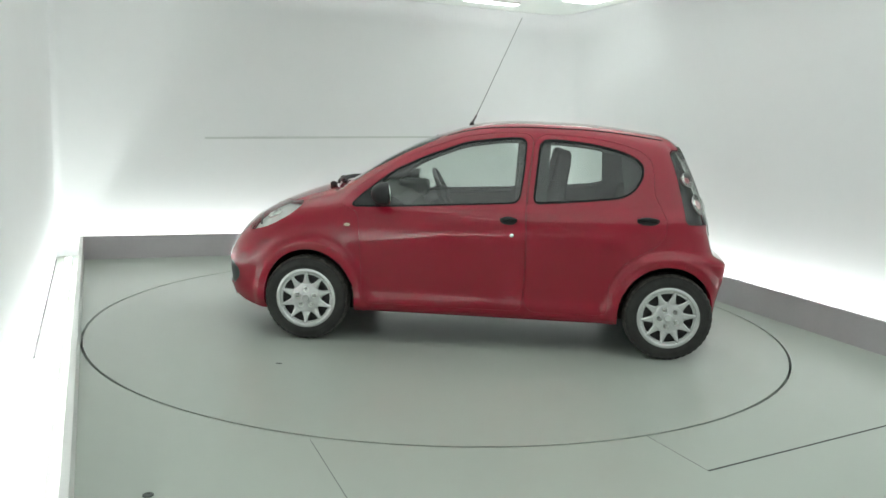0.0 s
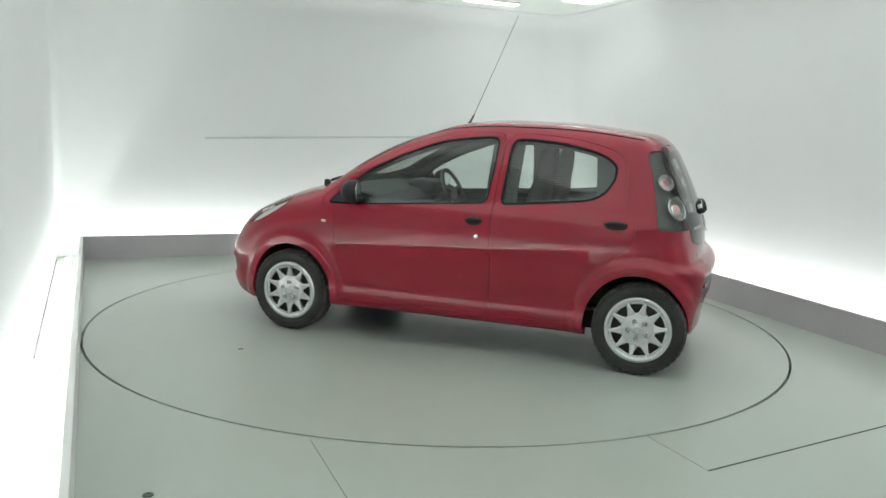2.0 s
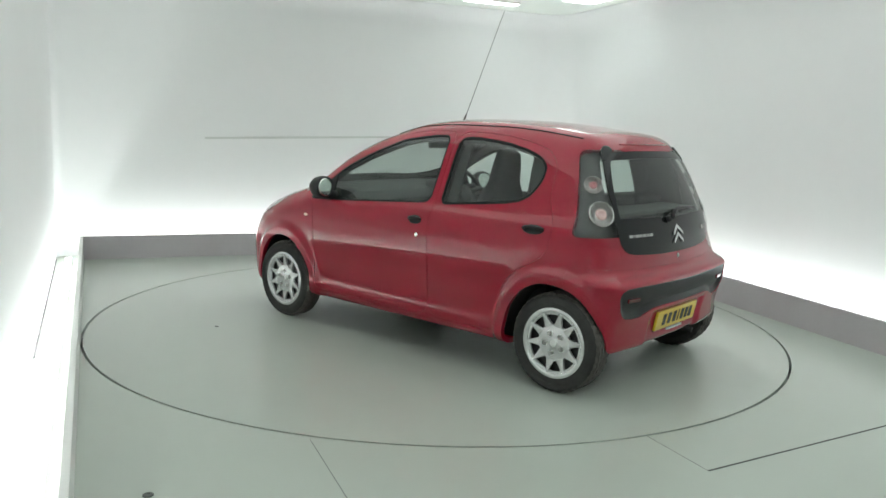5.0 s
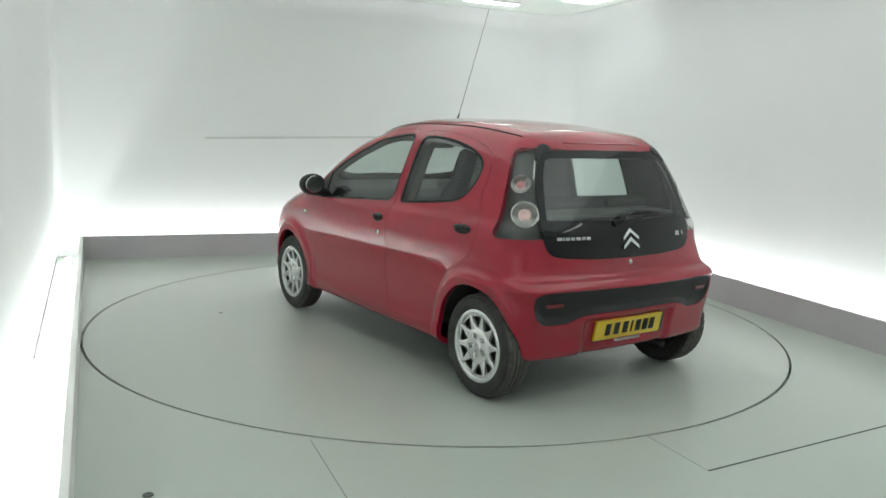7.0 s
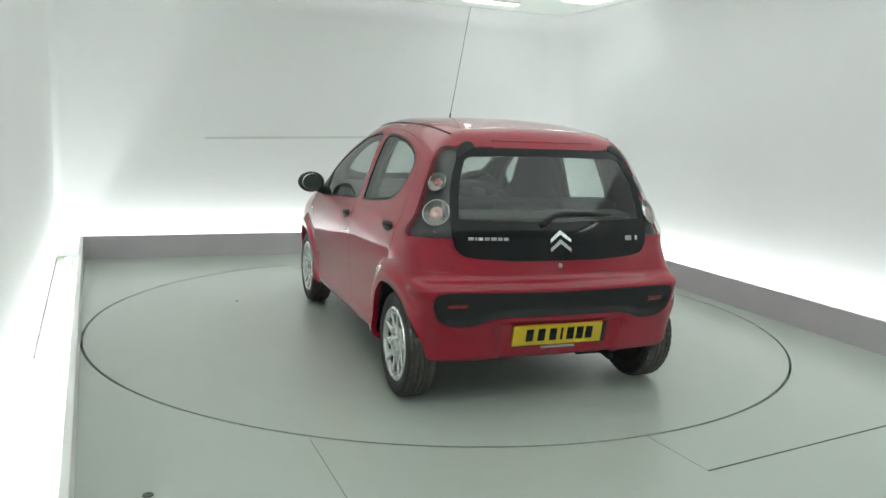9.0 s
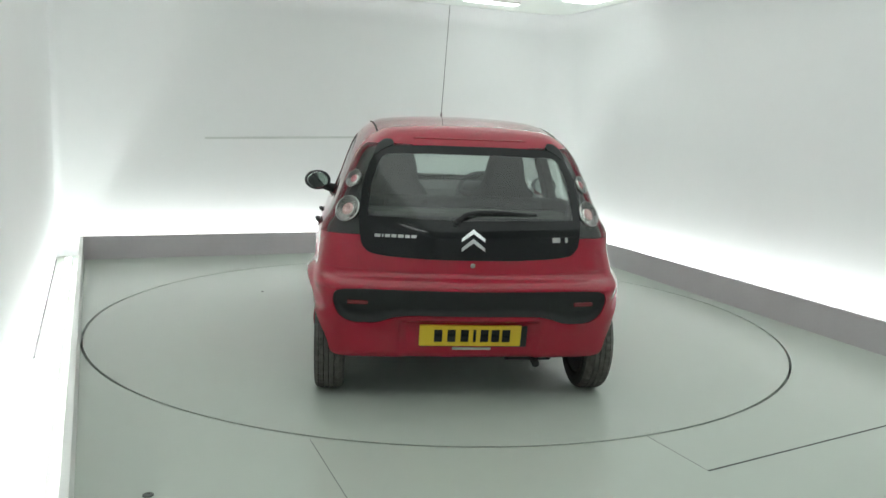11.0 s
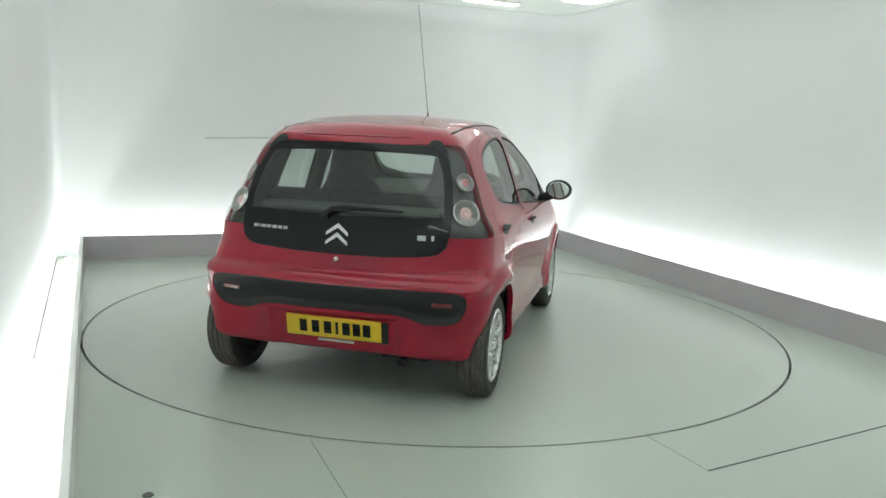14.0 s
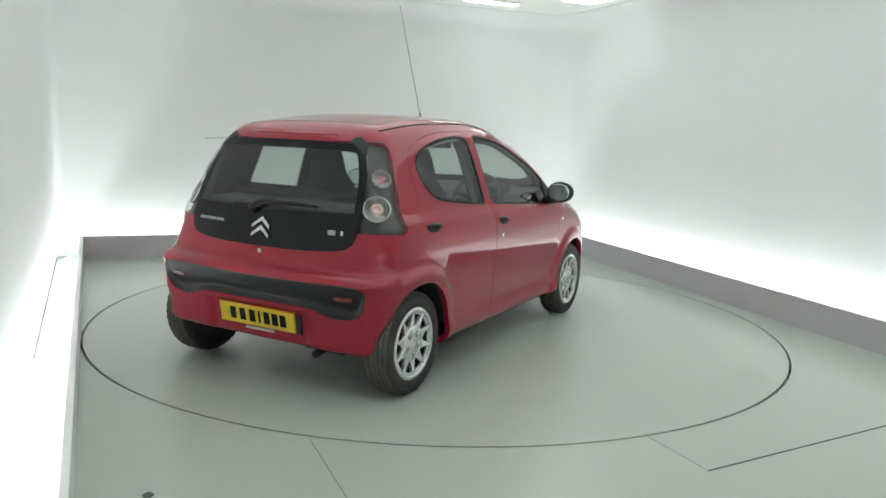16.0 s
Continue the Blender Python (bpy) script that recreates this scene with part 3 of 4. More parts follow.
def build_wheel():
    """A wheel that faces +y."""
    wheel_bm = bmesh.new()
    lathe(wheel_bm, [(0.0, 0.035), (0.165, 0.035), (0.180, 0.05), (0.186, 0.066), (0.190, 0.066), (0.190, -0.07), (0.0, -0.07)], 40, "y")
    wheel = new("wheel", mesh_of("wheel", wheel_bm, M_DRUM))
    wheel["label"] = "wheel with black tyre and silver plastic cover"
    bm = bmesh.new()
    prof = [(0.186, -0.062), (0.196, -0.072), (0.225, -0.079), (0.252, -0.077), (0.268, -0.069), (0.2765, -0.056)]
    for y in (-0.040, -0.014, 0.014, 0.040):
        prof += [(0.279, y - 0.010), (0.279, y + 0.008), (0.273, y + 0.0095), (0.273, y + 0.0125)]
    prof += [(0.2765, 0.056), (0.268, 0.069), (0.252, 0.077), (0.225, 0.079), (0.196, 0.072), (0.186, 0.062)]
    lathe(bm, prof, 120, "y", closed=True)
    # cross cuts in the shoulders of the tread
    for v in bm.verts:
        r = math.hypot(v.co.x, v.co.z)
        k = round(math.atan2(-v.co.z, v.co.x) / (2 * math.pi / 120)) % 120
        if abs(v.co.y) > 0.026 and r > 0.265 and (k + (1 if v.co.y > 0 else 0)) % 3 == 0:
            v.co.x *= 1 - 0.0045 / r
            v.co.z *= 1 - 0.0045 / r
    bmesh.ops.recalc_face_normals(bm, faces=bm.faces)
    for f in bm.faces:
        f.material_index = 1 if all(math.hypot(v.co.x, v.co.z) > 0.262 for v in f.verts) else 0
    part("tyre", bm, [M_TYRE, M_TREAD], wheel, "black road tyre with dusty tread", smooth=False)
    bm = bmesh.new()
    lathe(bm, [(0.170, 0.066), (0.173, 0.073), (0.180, 0.077), (0.189, 0.077), (0.197, 0.072), (0.198, 0.065), (0.188, 0.058), (0.172, 0.057)], 60, "y", closed=True)
    lathe(bm, [(0.156, 0.060), (0.158, 0.064), (0.172, 0.065), (0.172, 0.054), (0.157, 0.053)], 60, "y", closed=True)
    lathe(bm, [(0.0, 0.074), (0.020, 0.074), (0.024, 0.070), (0.034, 0.068), (0.066, 0.067), (0.092, 0.064), (0.101, 0.060), (0.104, 0.050), (0.0, 0.048)], 50, "y")
    bmesh.ops.recalc_face_normals(bm, faces=bm.faces)
    cover = part("wheel_cover", bm, M_COVER, wheel, "silver plastic wheel cover", smooth=True)
    cover.data.set_sharp_from_angle(angle=0.7)
    bm = bmesh.new()
    vs = []
    for r, w, y in ((0.092, 0.0275, 0.0645), (0.130, 0.0150, 0.069), (0.172, 0.0075, 0.073)):
        vs.append([bm.verts.new((r, yy, ww)) for ww, yy in ((-w, y - 0.022), (-w, y - 0.004), (-w * 0.55, y), (w * 0.55, y), (w, y - 0.004), (w, y - 0.022))])
    for p, q in zip(vs, vs[1:]):
        for i in range(5):
            bm.faces.new((p[i], p[i + 1], q[i + 1], q[i]))
    bm.faces.new([p[0] for p in vs] + [p[5] for p in vs[::-1]])
    bmesh.ops.recalc_face_normals(bm, faces=bm.faces)
    spoke = part("spoke", bm, M_COVER, wheel)
    spoke.matrix_basis = Matrix.Rotation(math.pi / 10, 4, "Y")
    for k in range(1, 10):
        more = new("spoke", spoke.data)
        more.parent = wheel
        more.matrix_basis = Matrix.Rotation(2 * math.pi * (k + 0.5) / 10, 4, "Y")
    for k in range(5):
        a = 2 * math.pi * k / 5 + 0.3
        bm = bmesh.new()
        lathe(bm, [(0.0, 0.075), (0.006, 0.075), (0.0085, 0.072), (0.010, 0.066), (0.013, 0.066), (0.014, 0.070), (0.016, 0.070), (0.017, 0.062)], 14, "y")
        moved(bm, Matrix.Translation((0.056 * math.cos(a), 0.001, 0.056 * math.sin(a))))
        part("wheel_bolt", bm, M_STEEL, wheel)
    return wheel


def seat_bm(y, front=True):
    """Cushion, backrest and head part of one front seat as cross-section loops."""
    bm = bmesh.new()

    def loft(rows):
        rings = []
        for c, w, d, n in rows:
            c, n = Vector(c), Vector(n).normalized()
            ring = []
            for k in range(16):
                a = 2 * math.pi * k / 16
                sx, sy = math.cos(a), math.sin(a)
                px = math.copysign(abs(sx) ** 0.6, sx) * w
                pd = math.copysign(abs(sy) ** 0.6, sy) * d
                ring.append(bm.verts.new(c + Vector((0, px, 0)) + n * pd))
            rings.append(ring)
        for a, b in zip(rings, rings[1:]):
            for k in range(16):
                bm.faces.new((a[k], a[(k + 1) % 16], b[(k + 1) % 16], b[k]))
        bm.faces.new(rings[0][::-1])
        bm.faces.new(rings[-1])
    loft([((-0.36, y, 0.42), 0.22, 0.07, (0, 0, 1)), ((-0.2, y, 0.43), 0.24, 0.08, (0, 0, 1)), ((0.05, y, 0.45), 0.24, 0.08, (0, 0, 1)), ((0.14, y, 0.46), 0.21, 0.05, (0, 0, 1))])
    loft([((-0.33, y, 0.46), 0.20, 0.06, (1, 0, 0.2)), ((-0.37, y, 0.62), 0.235, 0.075, (1, 0, 0.2)), ((-0.42, y, 0.88), 0.23, 0.07, (1, 0, 0.2)), ((-0.45, y, 1.02), 0.19, 0.06, (1, 0, 0.2)),
          ((-0.465, y, 1.10), 0.135, 0.05, (1, 0, 0.2)), ((-0.48, y, 1.20), 0.118, 0.05, (1, 0, 0.2)), ((-0.49, y, 1.275), 0.095, 0.045, (1, 0, 0.2)), ((-0.495, y, 1.30), 0.05, 0.025, (1, 0, 0.2))])
    bmesh.ops.recalc_face_normals(bm, faces=bm.faces)
    return bm


def build_car():
    car = new("car")
    tagged(car, "glossy red five-door hatchback parked on the turntable", "car")
    half = half_shell()

    # wheel openings
    def arches(V):
        d = np.hypot((np.abs(V[:, 0]) - ARCH_X) * ARCH / ARCH_W, V[:, 2] - HUB_Z) - ARCH
        return np.maximum(d, 0.5 - V[:, 1])
    _, rest = cut(half, arches(half[0]))

    f_win, r_win = side_region(FRONT_WINDOW), side_region(REAR_WINDOW)
    glass_f, rest = take(rest, f_win, 0)
    glass_r, rest = take(rest, r_win, 0)
    tail, rest = take(rest, rear_region(TAIL_GLASS), 0.002)
    screen, rest = take(rest, top_region(WINDSCREEN, keep=0.9), 0.001)

    # cabin lining: the same shell set inwards, before the panels part
    lining = cut(rest, 0.30 - rest[0][:, 2])[0]
    lining = cut(lining, np.maximum(lining[0][:, 0] - 1.0, -1.32 - lining[0][:, 0]))[0]

    lamp, rest = take(rest, lambda V: np.maximum(side_region(REAR_LAMP, 0.02)(V), V[:, 0] + 1.08), 0.002)
    insert, rest = take(rest, rear_region(INSERT, 0.02, -1.2), 0.001)
    head, rest = take(rest, side_region(HEADLAMP, 0.03), 0.002)
    bonnet, rest = take(rest, top_region(BONNET))
    front_region = lambda V: np.maximum(polygon_distance(V[:, 1], V[:, 2], [(-0.3, 0.50), (0.50, 0.50), (0.66, 0.47), (0.70, 0.40), (0.62, 0.31), (-0.3, 0.29)], 0.03), 1.5 - V[:, 0])
    grille, rest = take(rest, front_region, 0.001)
    door_f, rest = take(rest, side_region(FRONT_DOOR, 0.035))
    door_r, rest = take(rest, side_region(REAR_DOOR, 0.05))
    bumper, rest = take(rest, lambda V: np.maximum(V[:, 2] - 0.695 - 0.05 * np.clip(V[:, 1] - 0.4, 0, 1), V[:, 0] + 1.24), 0.0006)
    tailgate, rest = take(rest, lambda V: np.maximum(np.maximum(V[:, 0] + 1.18, V[:, 1] - 0.575 - 0.0 * V[:, 2]), 0.690 - V[:, 2]), 0.0004)

    both = lambda m: join(m, flip(m))
    skin("body", both(rest), M_RED, car, 0.03)
    skin("front_grille", both(grille), M_BLACK, car, 0.03, -0.015, "black lower front grille")
    skin("bonnet", both(bonnet), M_RED, car, 0.02)
    gate = skin("tailgate", both(tailgate), M_RED, car, 0.02)
    bump = skin("rear_bumper", both(bumper), M_RED, car, 0.03)
    tray = lambda V: -0.004 - 0.024 * np.clip((0.605 - V[:, 2]) / 0.10, 0, 1) * ease(0.0, 0.03, -polygon_distance(np.abs(V[:, 1]), V[:, 2], INSERT, 0.02))
    skin("bumper_insert", both(insert), M_BLACK, bump, 0.02, tray, "black grained bumper strip")
    w_reg = top_region(WINDSCREEN, keep=0.9)
    clear_screen, border = cut(screen, w_reg(screen[0]) + 0.035)
    ws = skin("windscreen", both(border), M_GLOSSBLACK, car, 0.05, 0.001, "windscreen with a black printed border")
    skin("pane", both(clear_screen), G_SIDE, ws, 0.0, 0.001, "clear windscreen glass")
    skin("cabin_lining", both(lining), M_LINER, car, 0.0, -0.035, "dark grey cabin lining")

    # tailgate window: clear upper field, black border and lower field
    t_reg = rear_region(TAIL_GLASS)
    clear = lambda V: np.maximum(t_reg(V) + 0.042, 0.955 + 0.02 * np.abs(V[:, 1]) - V[:, 2])
    pane, frit = cut(tail, clear(tail[0]))
    win = skin("tailgate_window", both(frit), M_GLOSSBLACK, gate, 0.01, 0.003, "black-bordered tailgate window")
    skin("pane", both(pane), G_REAR, win, 0.0, 0.003, "lightly tinted glass")

    for s, turn in ((1, lambda m: m), (-1, flip)):
        d1 = skin("front_door", turn(door_f), M_RED, car, 0.02)
        d2 = skin("rear_door", turn(door_r), M_RED, car, 0.02)
        # window glass, its black seal, and the black corner that holds the mirror
        for door, glass, region in ((d1, glass_f, f_win), (d2, glass_r, r_win)):
            inner, seal = cut(glass, region(glass[0]) + (0.011 if door is d1 else 0.014))
            if door is d1:
                corner, inner = cut(inner, 0.68 - inner[0][:, 0] + 0.10 * (inner[0][:, 2] - 0.95))
                skin("mirror_corner", turn(corner), M_BLACK, door, 0.01, 0.002, "black plastic corner piece")
            skin("window_seal", turn(seal), M_SEAL, door, 0.046, -0.001)
            skin("window_pane", turn(inner), G_SIDE, door, 0.0, -0.005, "clear side window glass")
        # inner pillar trims behind the glass
        for poly in ([(-0.165, 0.90), (-0.185, 1.42), (-0.385, 1.42), (-0.365, 0.90)], [(-0.83, 1.40), (-0.865, 1.03), (-0.80, 0.93), (-1.22, 0.93), (-1.2, 1.40)]):
            trim, _ = cut(half, side_region(poly, 0.03)(half[0]))
            skin("pillar_trim", turn(trim), M_PILLAR, car, 0.015, -0.045, "charcoal inner pillar trim")
        # rear lamp
        lens = skin("rear_lamp", turn(lamp), M_LAMPBACK, car, 0.0, -0.029, "rear lamp with two round reflectors behind clear plastic")
        skin("lens", turn(lamp), G_LENS, lens, 0.02, 0.004, "clear plastic lens")
        for z, y, r, red, mat in ((0.998, 0.640, 0.066, 0.56, M_PINK), (1.148, 0.612, 0.047, 0.54, M_ROSE)):
            m = frame_at(on_rear(y, z), lift=-0.010)
            pieces = (("reflector_ring", M_LAMPRING, "dull chrome ring", [(r * 1.10, -0.006), (r * 1.10, 0.005), (r * 1.05, 0.009), (r * 0.99, 0.006), (r * 0.95, -0.010), (r * 1.06, -0.012)], True),
                      ("reflector_bowl", M_BOWL, "bright round reflector", [(r * 0.95, 0.0), (r * 0.86, -0.007), (r * 0.74, -0.004), (r * 0.70, -0.010), (r * 0.4, -0.014), (0, -0.014)], False),
                      ("bulb_lens", mat, "translucent red dome", [(r * red, -0.012), (r * red * 0.97, -0.002), (r * red * 0.72, 0.005), (r * red * 0.45, 0.007), (r * red * 0.38, 0.002), (0, 0.004)], False))
            for name, mt, text, prof, ring in pieces:
                bm = bmesh.new()
                lathe(bm, prof, 32, closed=ring)
                moved(bm, m)
                part(name, bm if s > 0 else mirror_bm(bm), mt, lens, text, smooth=True)
        # headlamp
        h = skin("headlamp", turn(head), M_HEADBOWL, car, 0.0, -0.034, "clear almond-shaped headlamp")
        mh = frame_at(on_side(1.43, 0.825), lift=-0.012)
        for name, mt, prof, ring in (("reflector_ring", M_BOWL, [(0.052, -0.012), (0.052, 0.0), (0.047, 0.002), (0.043, -0.012)], True), ("bulb_lens", M_MIRROR, [(0.026, -0.016), (0.024, -0.006), (0.012, 0.0), (0, 0.001)], False)):
            bm = bmesh.new()
            lathe(bm, prof, 28, closed=ring)
            moved(bm, mh)
            part(name, bm if s > 0 else mirror_bm(bm), mt, h, smooth=True)
        bm = bmesh.new()
        tube(bm, [on_side(1.53, 0.79) - Vector((0, 0.02, 0)), on_side(1.50, 0.745) - Vector((0, 0.02, 0))], 0.006, 6)
        part("divider", bm if s > 0 else mirror_bm(bm), M_LAMPBACK, h, "dark divider")
        skin("lens", turn(head), G_LENS, h, 0.02, 0.002, "clear plastic lens")
        # bumper reflector
        p = on_rear(0.578, 0.548)
        bm = bmesh.new()
        box(bm, -0.052, 0.052, -0.011, 0.011, -0.004, 0.008, 0.004)
        moved(bm, frame_at(p, lift=-0.014))
        part("rear_reflector", bm if s > 0 else mirror_bm(bm), M_REDLENS, bump, "small red reflector")
        # spoiler ends
        fin = rear_region([(0.40, 1.322), (0.405, 1.350), (0.45, 1.350), (0.487, 1.318), (0.512, 1.272), (0.498, 1.262), (0.47, 1.29), (0.43, 1.312)], 0.010, -1.06)
        end, _ = cut(half, fin(half[0]))
        skin("spoiler_end", turn(end), M_BLACK, gate, 0.02, 0.007, "black plastic spoiler end")
        # door handles and lock
        for door, x, z, w, mat in ((d1, -0.132, 0.853, 0.052, M_BLACK), (d2, -1.0, 0.887, 0.068, M_BLACK)):
            p = on_side(x, z)
            m = frame_at(p)
            bm = bmesh.new()
            lathe(bm, [(1.0, -0.004), (1.0, 0.002), (0.85, 0.003), (0.6, 0.0015), (0, 0.001)], 28)
            bmesh.ops.scale(bm, vec=(w, 0.027, 1), verts=bm.verts)
            moved(bm, m)
            handle = part("door_handle", bm if s > 0 else mirror_bm(bm), mat, door, "black plastic door handle", smooth=True)
            bm = bmesh.new()
            tube(bm, [m @ Vector(q) for q in ((-w * 0.95, 0.004, 0.002), (-w * 0.6, 0.008, 0.016), (0, 0.010, 0.022), (w * 0.6, 0.008, 0.016), (w * 0.95, 0.004, 0.002))], 0.0095, 10)
            part("grip", bm if s > 0 else mirror_bm(bm), M_BLACK, handle, smooth=True)
        bm = bmesh.new()
        lathe(bm, [(0.0135, -0.003), (0.0135, 0.002), (0.011, 0.004), (0, 0.0045)], 18)
        moved(bm, frame_at(on_side(-0.157, 0.762)))
        part("door_lock", bm if s > 0 else mirror_bm(bm), M_CHROME, d1, "small silver lock", smooth=True)
        # side repeater
        bm = bmesh.new()
        ball(bm, (0, 0, 0), 1.0, (0.021, 0.0105, 0.008), 16)
        moved(bm, frame_at(on_side(0.90, 0.782)))
        part("side_repeater", bm if s > 0 else mirror_bm(bm), M_AMBER, car, "small clear side repeater", smooth=True)
        # door mirror
        bm = bmesh.new()
        ball(bm, (0, 0, 0), 1.0, (0.082, 0.098, 0.074), 28)
        for v in bm.verts:
            if v.co.x < -0.028:
                v.co.x = -0.028 - 0.12 * (v.co.x + 0.028)
        moved(bm, Matrix.Translation((0.655, 0.872, 0.995)) @ Matrix.Rotation(radians(12 if s > 0 else 3), 4, "Z"))
        door_mirror = part("door_mirror", bm if s > 0 else mirror_bm(bm), M_BLACK, car, "black door mirror housing", smooth=True)
        bm = bmesh.new()
        lathe(bm, [(1.0, 0.0), (1.0, 0.004), (0.95, 0.006), (0, 0.0062)], 30)
        bmesh.ops.scale(bm, vec=(0.060, 0.080, 1), verts=bm.verts)
        moved(bm, Matrix.Translation((0.629, 0.870, 0.995)) @ Matrix.Rotation(radians(17 if s > 0 else 1), 4, "Z") @ Matrix.Rotation(radians(-86), 4, "Y"))
        part("mirror_glass", bm if s > 0 else mirror_bm(bm), M_MIRROR, door_mirror, "oval mirror glass")
        bm = bmesh.new()
        tube(bm, [(0.70, 0.725, 0.925), (0.69, 0.77, 0.935), (0.675, 0.825, 0.955)], [0.040, 0.034, 0.03], 12)
        part("mirror_arm", bm if s > 0 else mirror_bm(bm), M_BLACK, door_mirror, smooth=True)
        # roof strip
        bm = bmesh.new()
        tube(bm, [on_top(x, 0.502 - 0.03 * max(0, -x - 0.5)) + Vector((0, 0, -0.001)) for x in [0.30 - 0.1 * k for k in range(15)]], 0.0055, 6)
        part("roof_strip", bm if s > 0 else mirror_bm(bm), M_SEAL, car, "black roof joint strip", smooth=True)
        # wheel housings
        for sx in (-1, 1):
            bm = bmesh.new()
            n = 24
            ring = []
            for k in range(n + 1):
                a = math.pi * (0.04 + 0.92 * k / n)
                x, z = sx * ARCH_X + (ARCH_W + 0.018) * math.cos(a), HUB_Z + (ARCH + 0.018) * math.sin(a)
                # the housing stops a little inside the outer skin
                reach = [yy for yy in np.linspace(0.5, 0.775, 45) if inside(np.array([[x, yy, z]]))[0] < -0.012]
                ring.append([bm.verts.new((x, yy, z)) for yy in (0.50, max(reach) if reach else 0.505)])
            for p, q in zip(ring, ring[1:]):
                bm.faces.new((p[0], p[1], q[1], q[0]))
            bm.faces.new([p[0] for p in ring])
            part("wheel_housing", bm if s > 0 else mirror_bm(bm), M_UNDER, car, "dark wheel housing")

    # wheels
    wheel = build_wheel()
    wheel.parent = car
    wheel.matrix_basis = pose(HUB_X, 0.715, HUB_Z)
    copy_thing(wheel, pose(-HUB_X, 0.715, HUB_Z, 0, 25, 0))
    copy_thing(wheel, pose(HUB_X, -0.715, HUB_Z, 0, 15, 180))
    copy_thing(wheel, pose(-HUB_X, -0.715, HUB_Z, 0, 40, 180))

    # underbody
    bm = bmesh.new()
    slab(bm, [(-1.24, -0.50), (1.60, -0.50), (1.60, 0.50), (-1.24, 0.50)], 0.19, 0.30)
    slab(bm, [(-0.80, -0.46), (1.50, -0.46), (1.50, 0.46), (-0.80, 0.46)], 0.155, 0.20)
    slab(bm, [(-0.78, -0.70), (0.78, -0.70), (0.78, 0.70), (-0.78, 0.70)], 0.21, 0.32)
    part("underbody", bm, M_UNDER, car, "dark dirty underbody")
    bm = bmesh.new()
    tube(bm, [(-1.0, -0.36, 0.24), (-1.40, -0.36, 0.225), (-1.47, -0.36, 0.215)], 0.020, 12)
    tube(bm, [(-1.34, -0.22, 0.26), (-1.34, -0.46, 0.26)], 0.06, 14)
    part("exhaust", bm, M_UNDER, car, "dull exhaust and silencer", smooth=True)
    bm = bmesh.new()
    tube(bm, [(-1.17, -0.66, 0.25), (-1.17, 0.66, 0.25)], 0.035, 12)
    part("rear_axle", bm, M_UNDER, car, smooth=True)
    bm = bmesh.new()
    tube(bm, [(1.17, -0.66, 0.25), (1.17, 0.66, 0.25)], 0.03, 12)
    part("front_axle", bm, M_UNDER, car, smooth=True)

    # number plate with its dark bars
    n_p = on_rear(0, 0.378)
    bm = bmesh.new()
    box(bm, -0.262, 0.262, -0.057, 0.057, -0.012, 0.004, 0.003)
    mp = frame_at(n_p, lift=0.008)
    moved(bm, mp)
    plate = part("number_plate", bm, M_YELLOW, bump, "yellow rear number plate with dark bars")
    for y0 in (-0.166, -0.098, -0.030, 0.021, 0.072, 0.129, 0.184):
        bm = bmesh.new()
        w = 0.007 if abs(y0 - 0.021) < 1e-6 else 0.0205
        box(bm, y0 - w, y0 + w, -0.033, 0.035, 0.0042, 0.0052)
        moved(bm, mp)
        part("plate_bar", bm, M_GLOSSBLACK, plate)
    bm = bmesh.new()
    box(bm, -0.255, 0.296, -0.066, 0.050, -0.022, -0.006, 0.004)
    moved(bm, mp)
    part("plate_recess", bm, M_BLACK, bump, "black plate holder")
    bm = bmesh.new()
    box(bm, -0.09, 0.11, -0.079, -0.066, -0.012, 0.004, 0.003)
    moved(bm, mp)
    part("plate_tray", bm, M_STEEL, bump)
    # towing eye cover and tailgate button
    bm = bmesh.new()
    lathe(bm, [(0.012, -0.003), (0.012, 0.004), (0.008, 0.006), (0, 0.0065)], 16)
    moved(bm, frame_at(on_rear(0.0, 0.735)))
    part("tailgate_lock", bm, M_STEEL, gate, "small round tailgate lock", smooth=True)

    # badge, plain lettering bars
    mb = lambda y, z: frame_at(on_rear(y, z), lift=0.004)
    for z in (0.915, 0.870):
        bm = bmesh.new()
        m = mb(0, z)
        for sy in (-1, 1):
            a, b = Vector((0, 0, 0)), Vector((sy * 0.060, -0.048, 0))
            pts = [a, b, b + Vector((0, -0.019, 0)), a + Vector((0, -0.024, 0))]
            if sy > 0:
                pts = pts[::-1]
            lo = [bm.verts.new(q) for q in pts]
            mid = [bm.verts.new(q + Vector((0, 0, 0.004))) for q in pts]
            bm.faces.new(mid)
            for i in range(4):
                bm.faces.new((lo[i], lo[(i + 1) % 4], mid[(i + 1) % 4], mid[i]))
        bmesh.ops.recalc_face_normals(bm, faces=bm.faces)
        moved(bm, m)
        part("badge_chevron", bm, M_CHROME, gate, "chrome chevron badge")
    y = 0.496
    for w in (0.030, 0.008, 0.026, 0.026, 0.030, 0.024, 0.026):
        bm = bmesh.new()
        box(bm, -w / 2, w / 2, -0.0080, 0.0080, 0, 0.003, 0.001)
        moved(bm, mb(y - w / 2, 0.872))
        part("lettering_bar", bm, M_STEEL, gate, "plain silver lettering bar")
        y -= w + 0.0065
    for yc, w in ((-0.437, 0.052), (-0.493, 0.018)):
        bm = bmesh.new()
        box(bm, -w * 0.42, w * 0.42, -0.013, 0.013, 0, 0.003, 0.001)
        moved(bm, mb(yc, 0.866))
        part("lettering_bar", bm, M_STEEL, gate, "plain silver badge shape")

    # rear wiper
    piv = on_rear(0.085, 0.945)
    bm = bmesh.new()
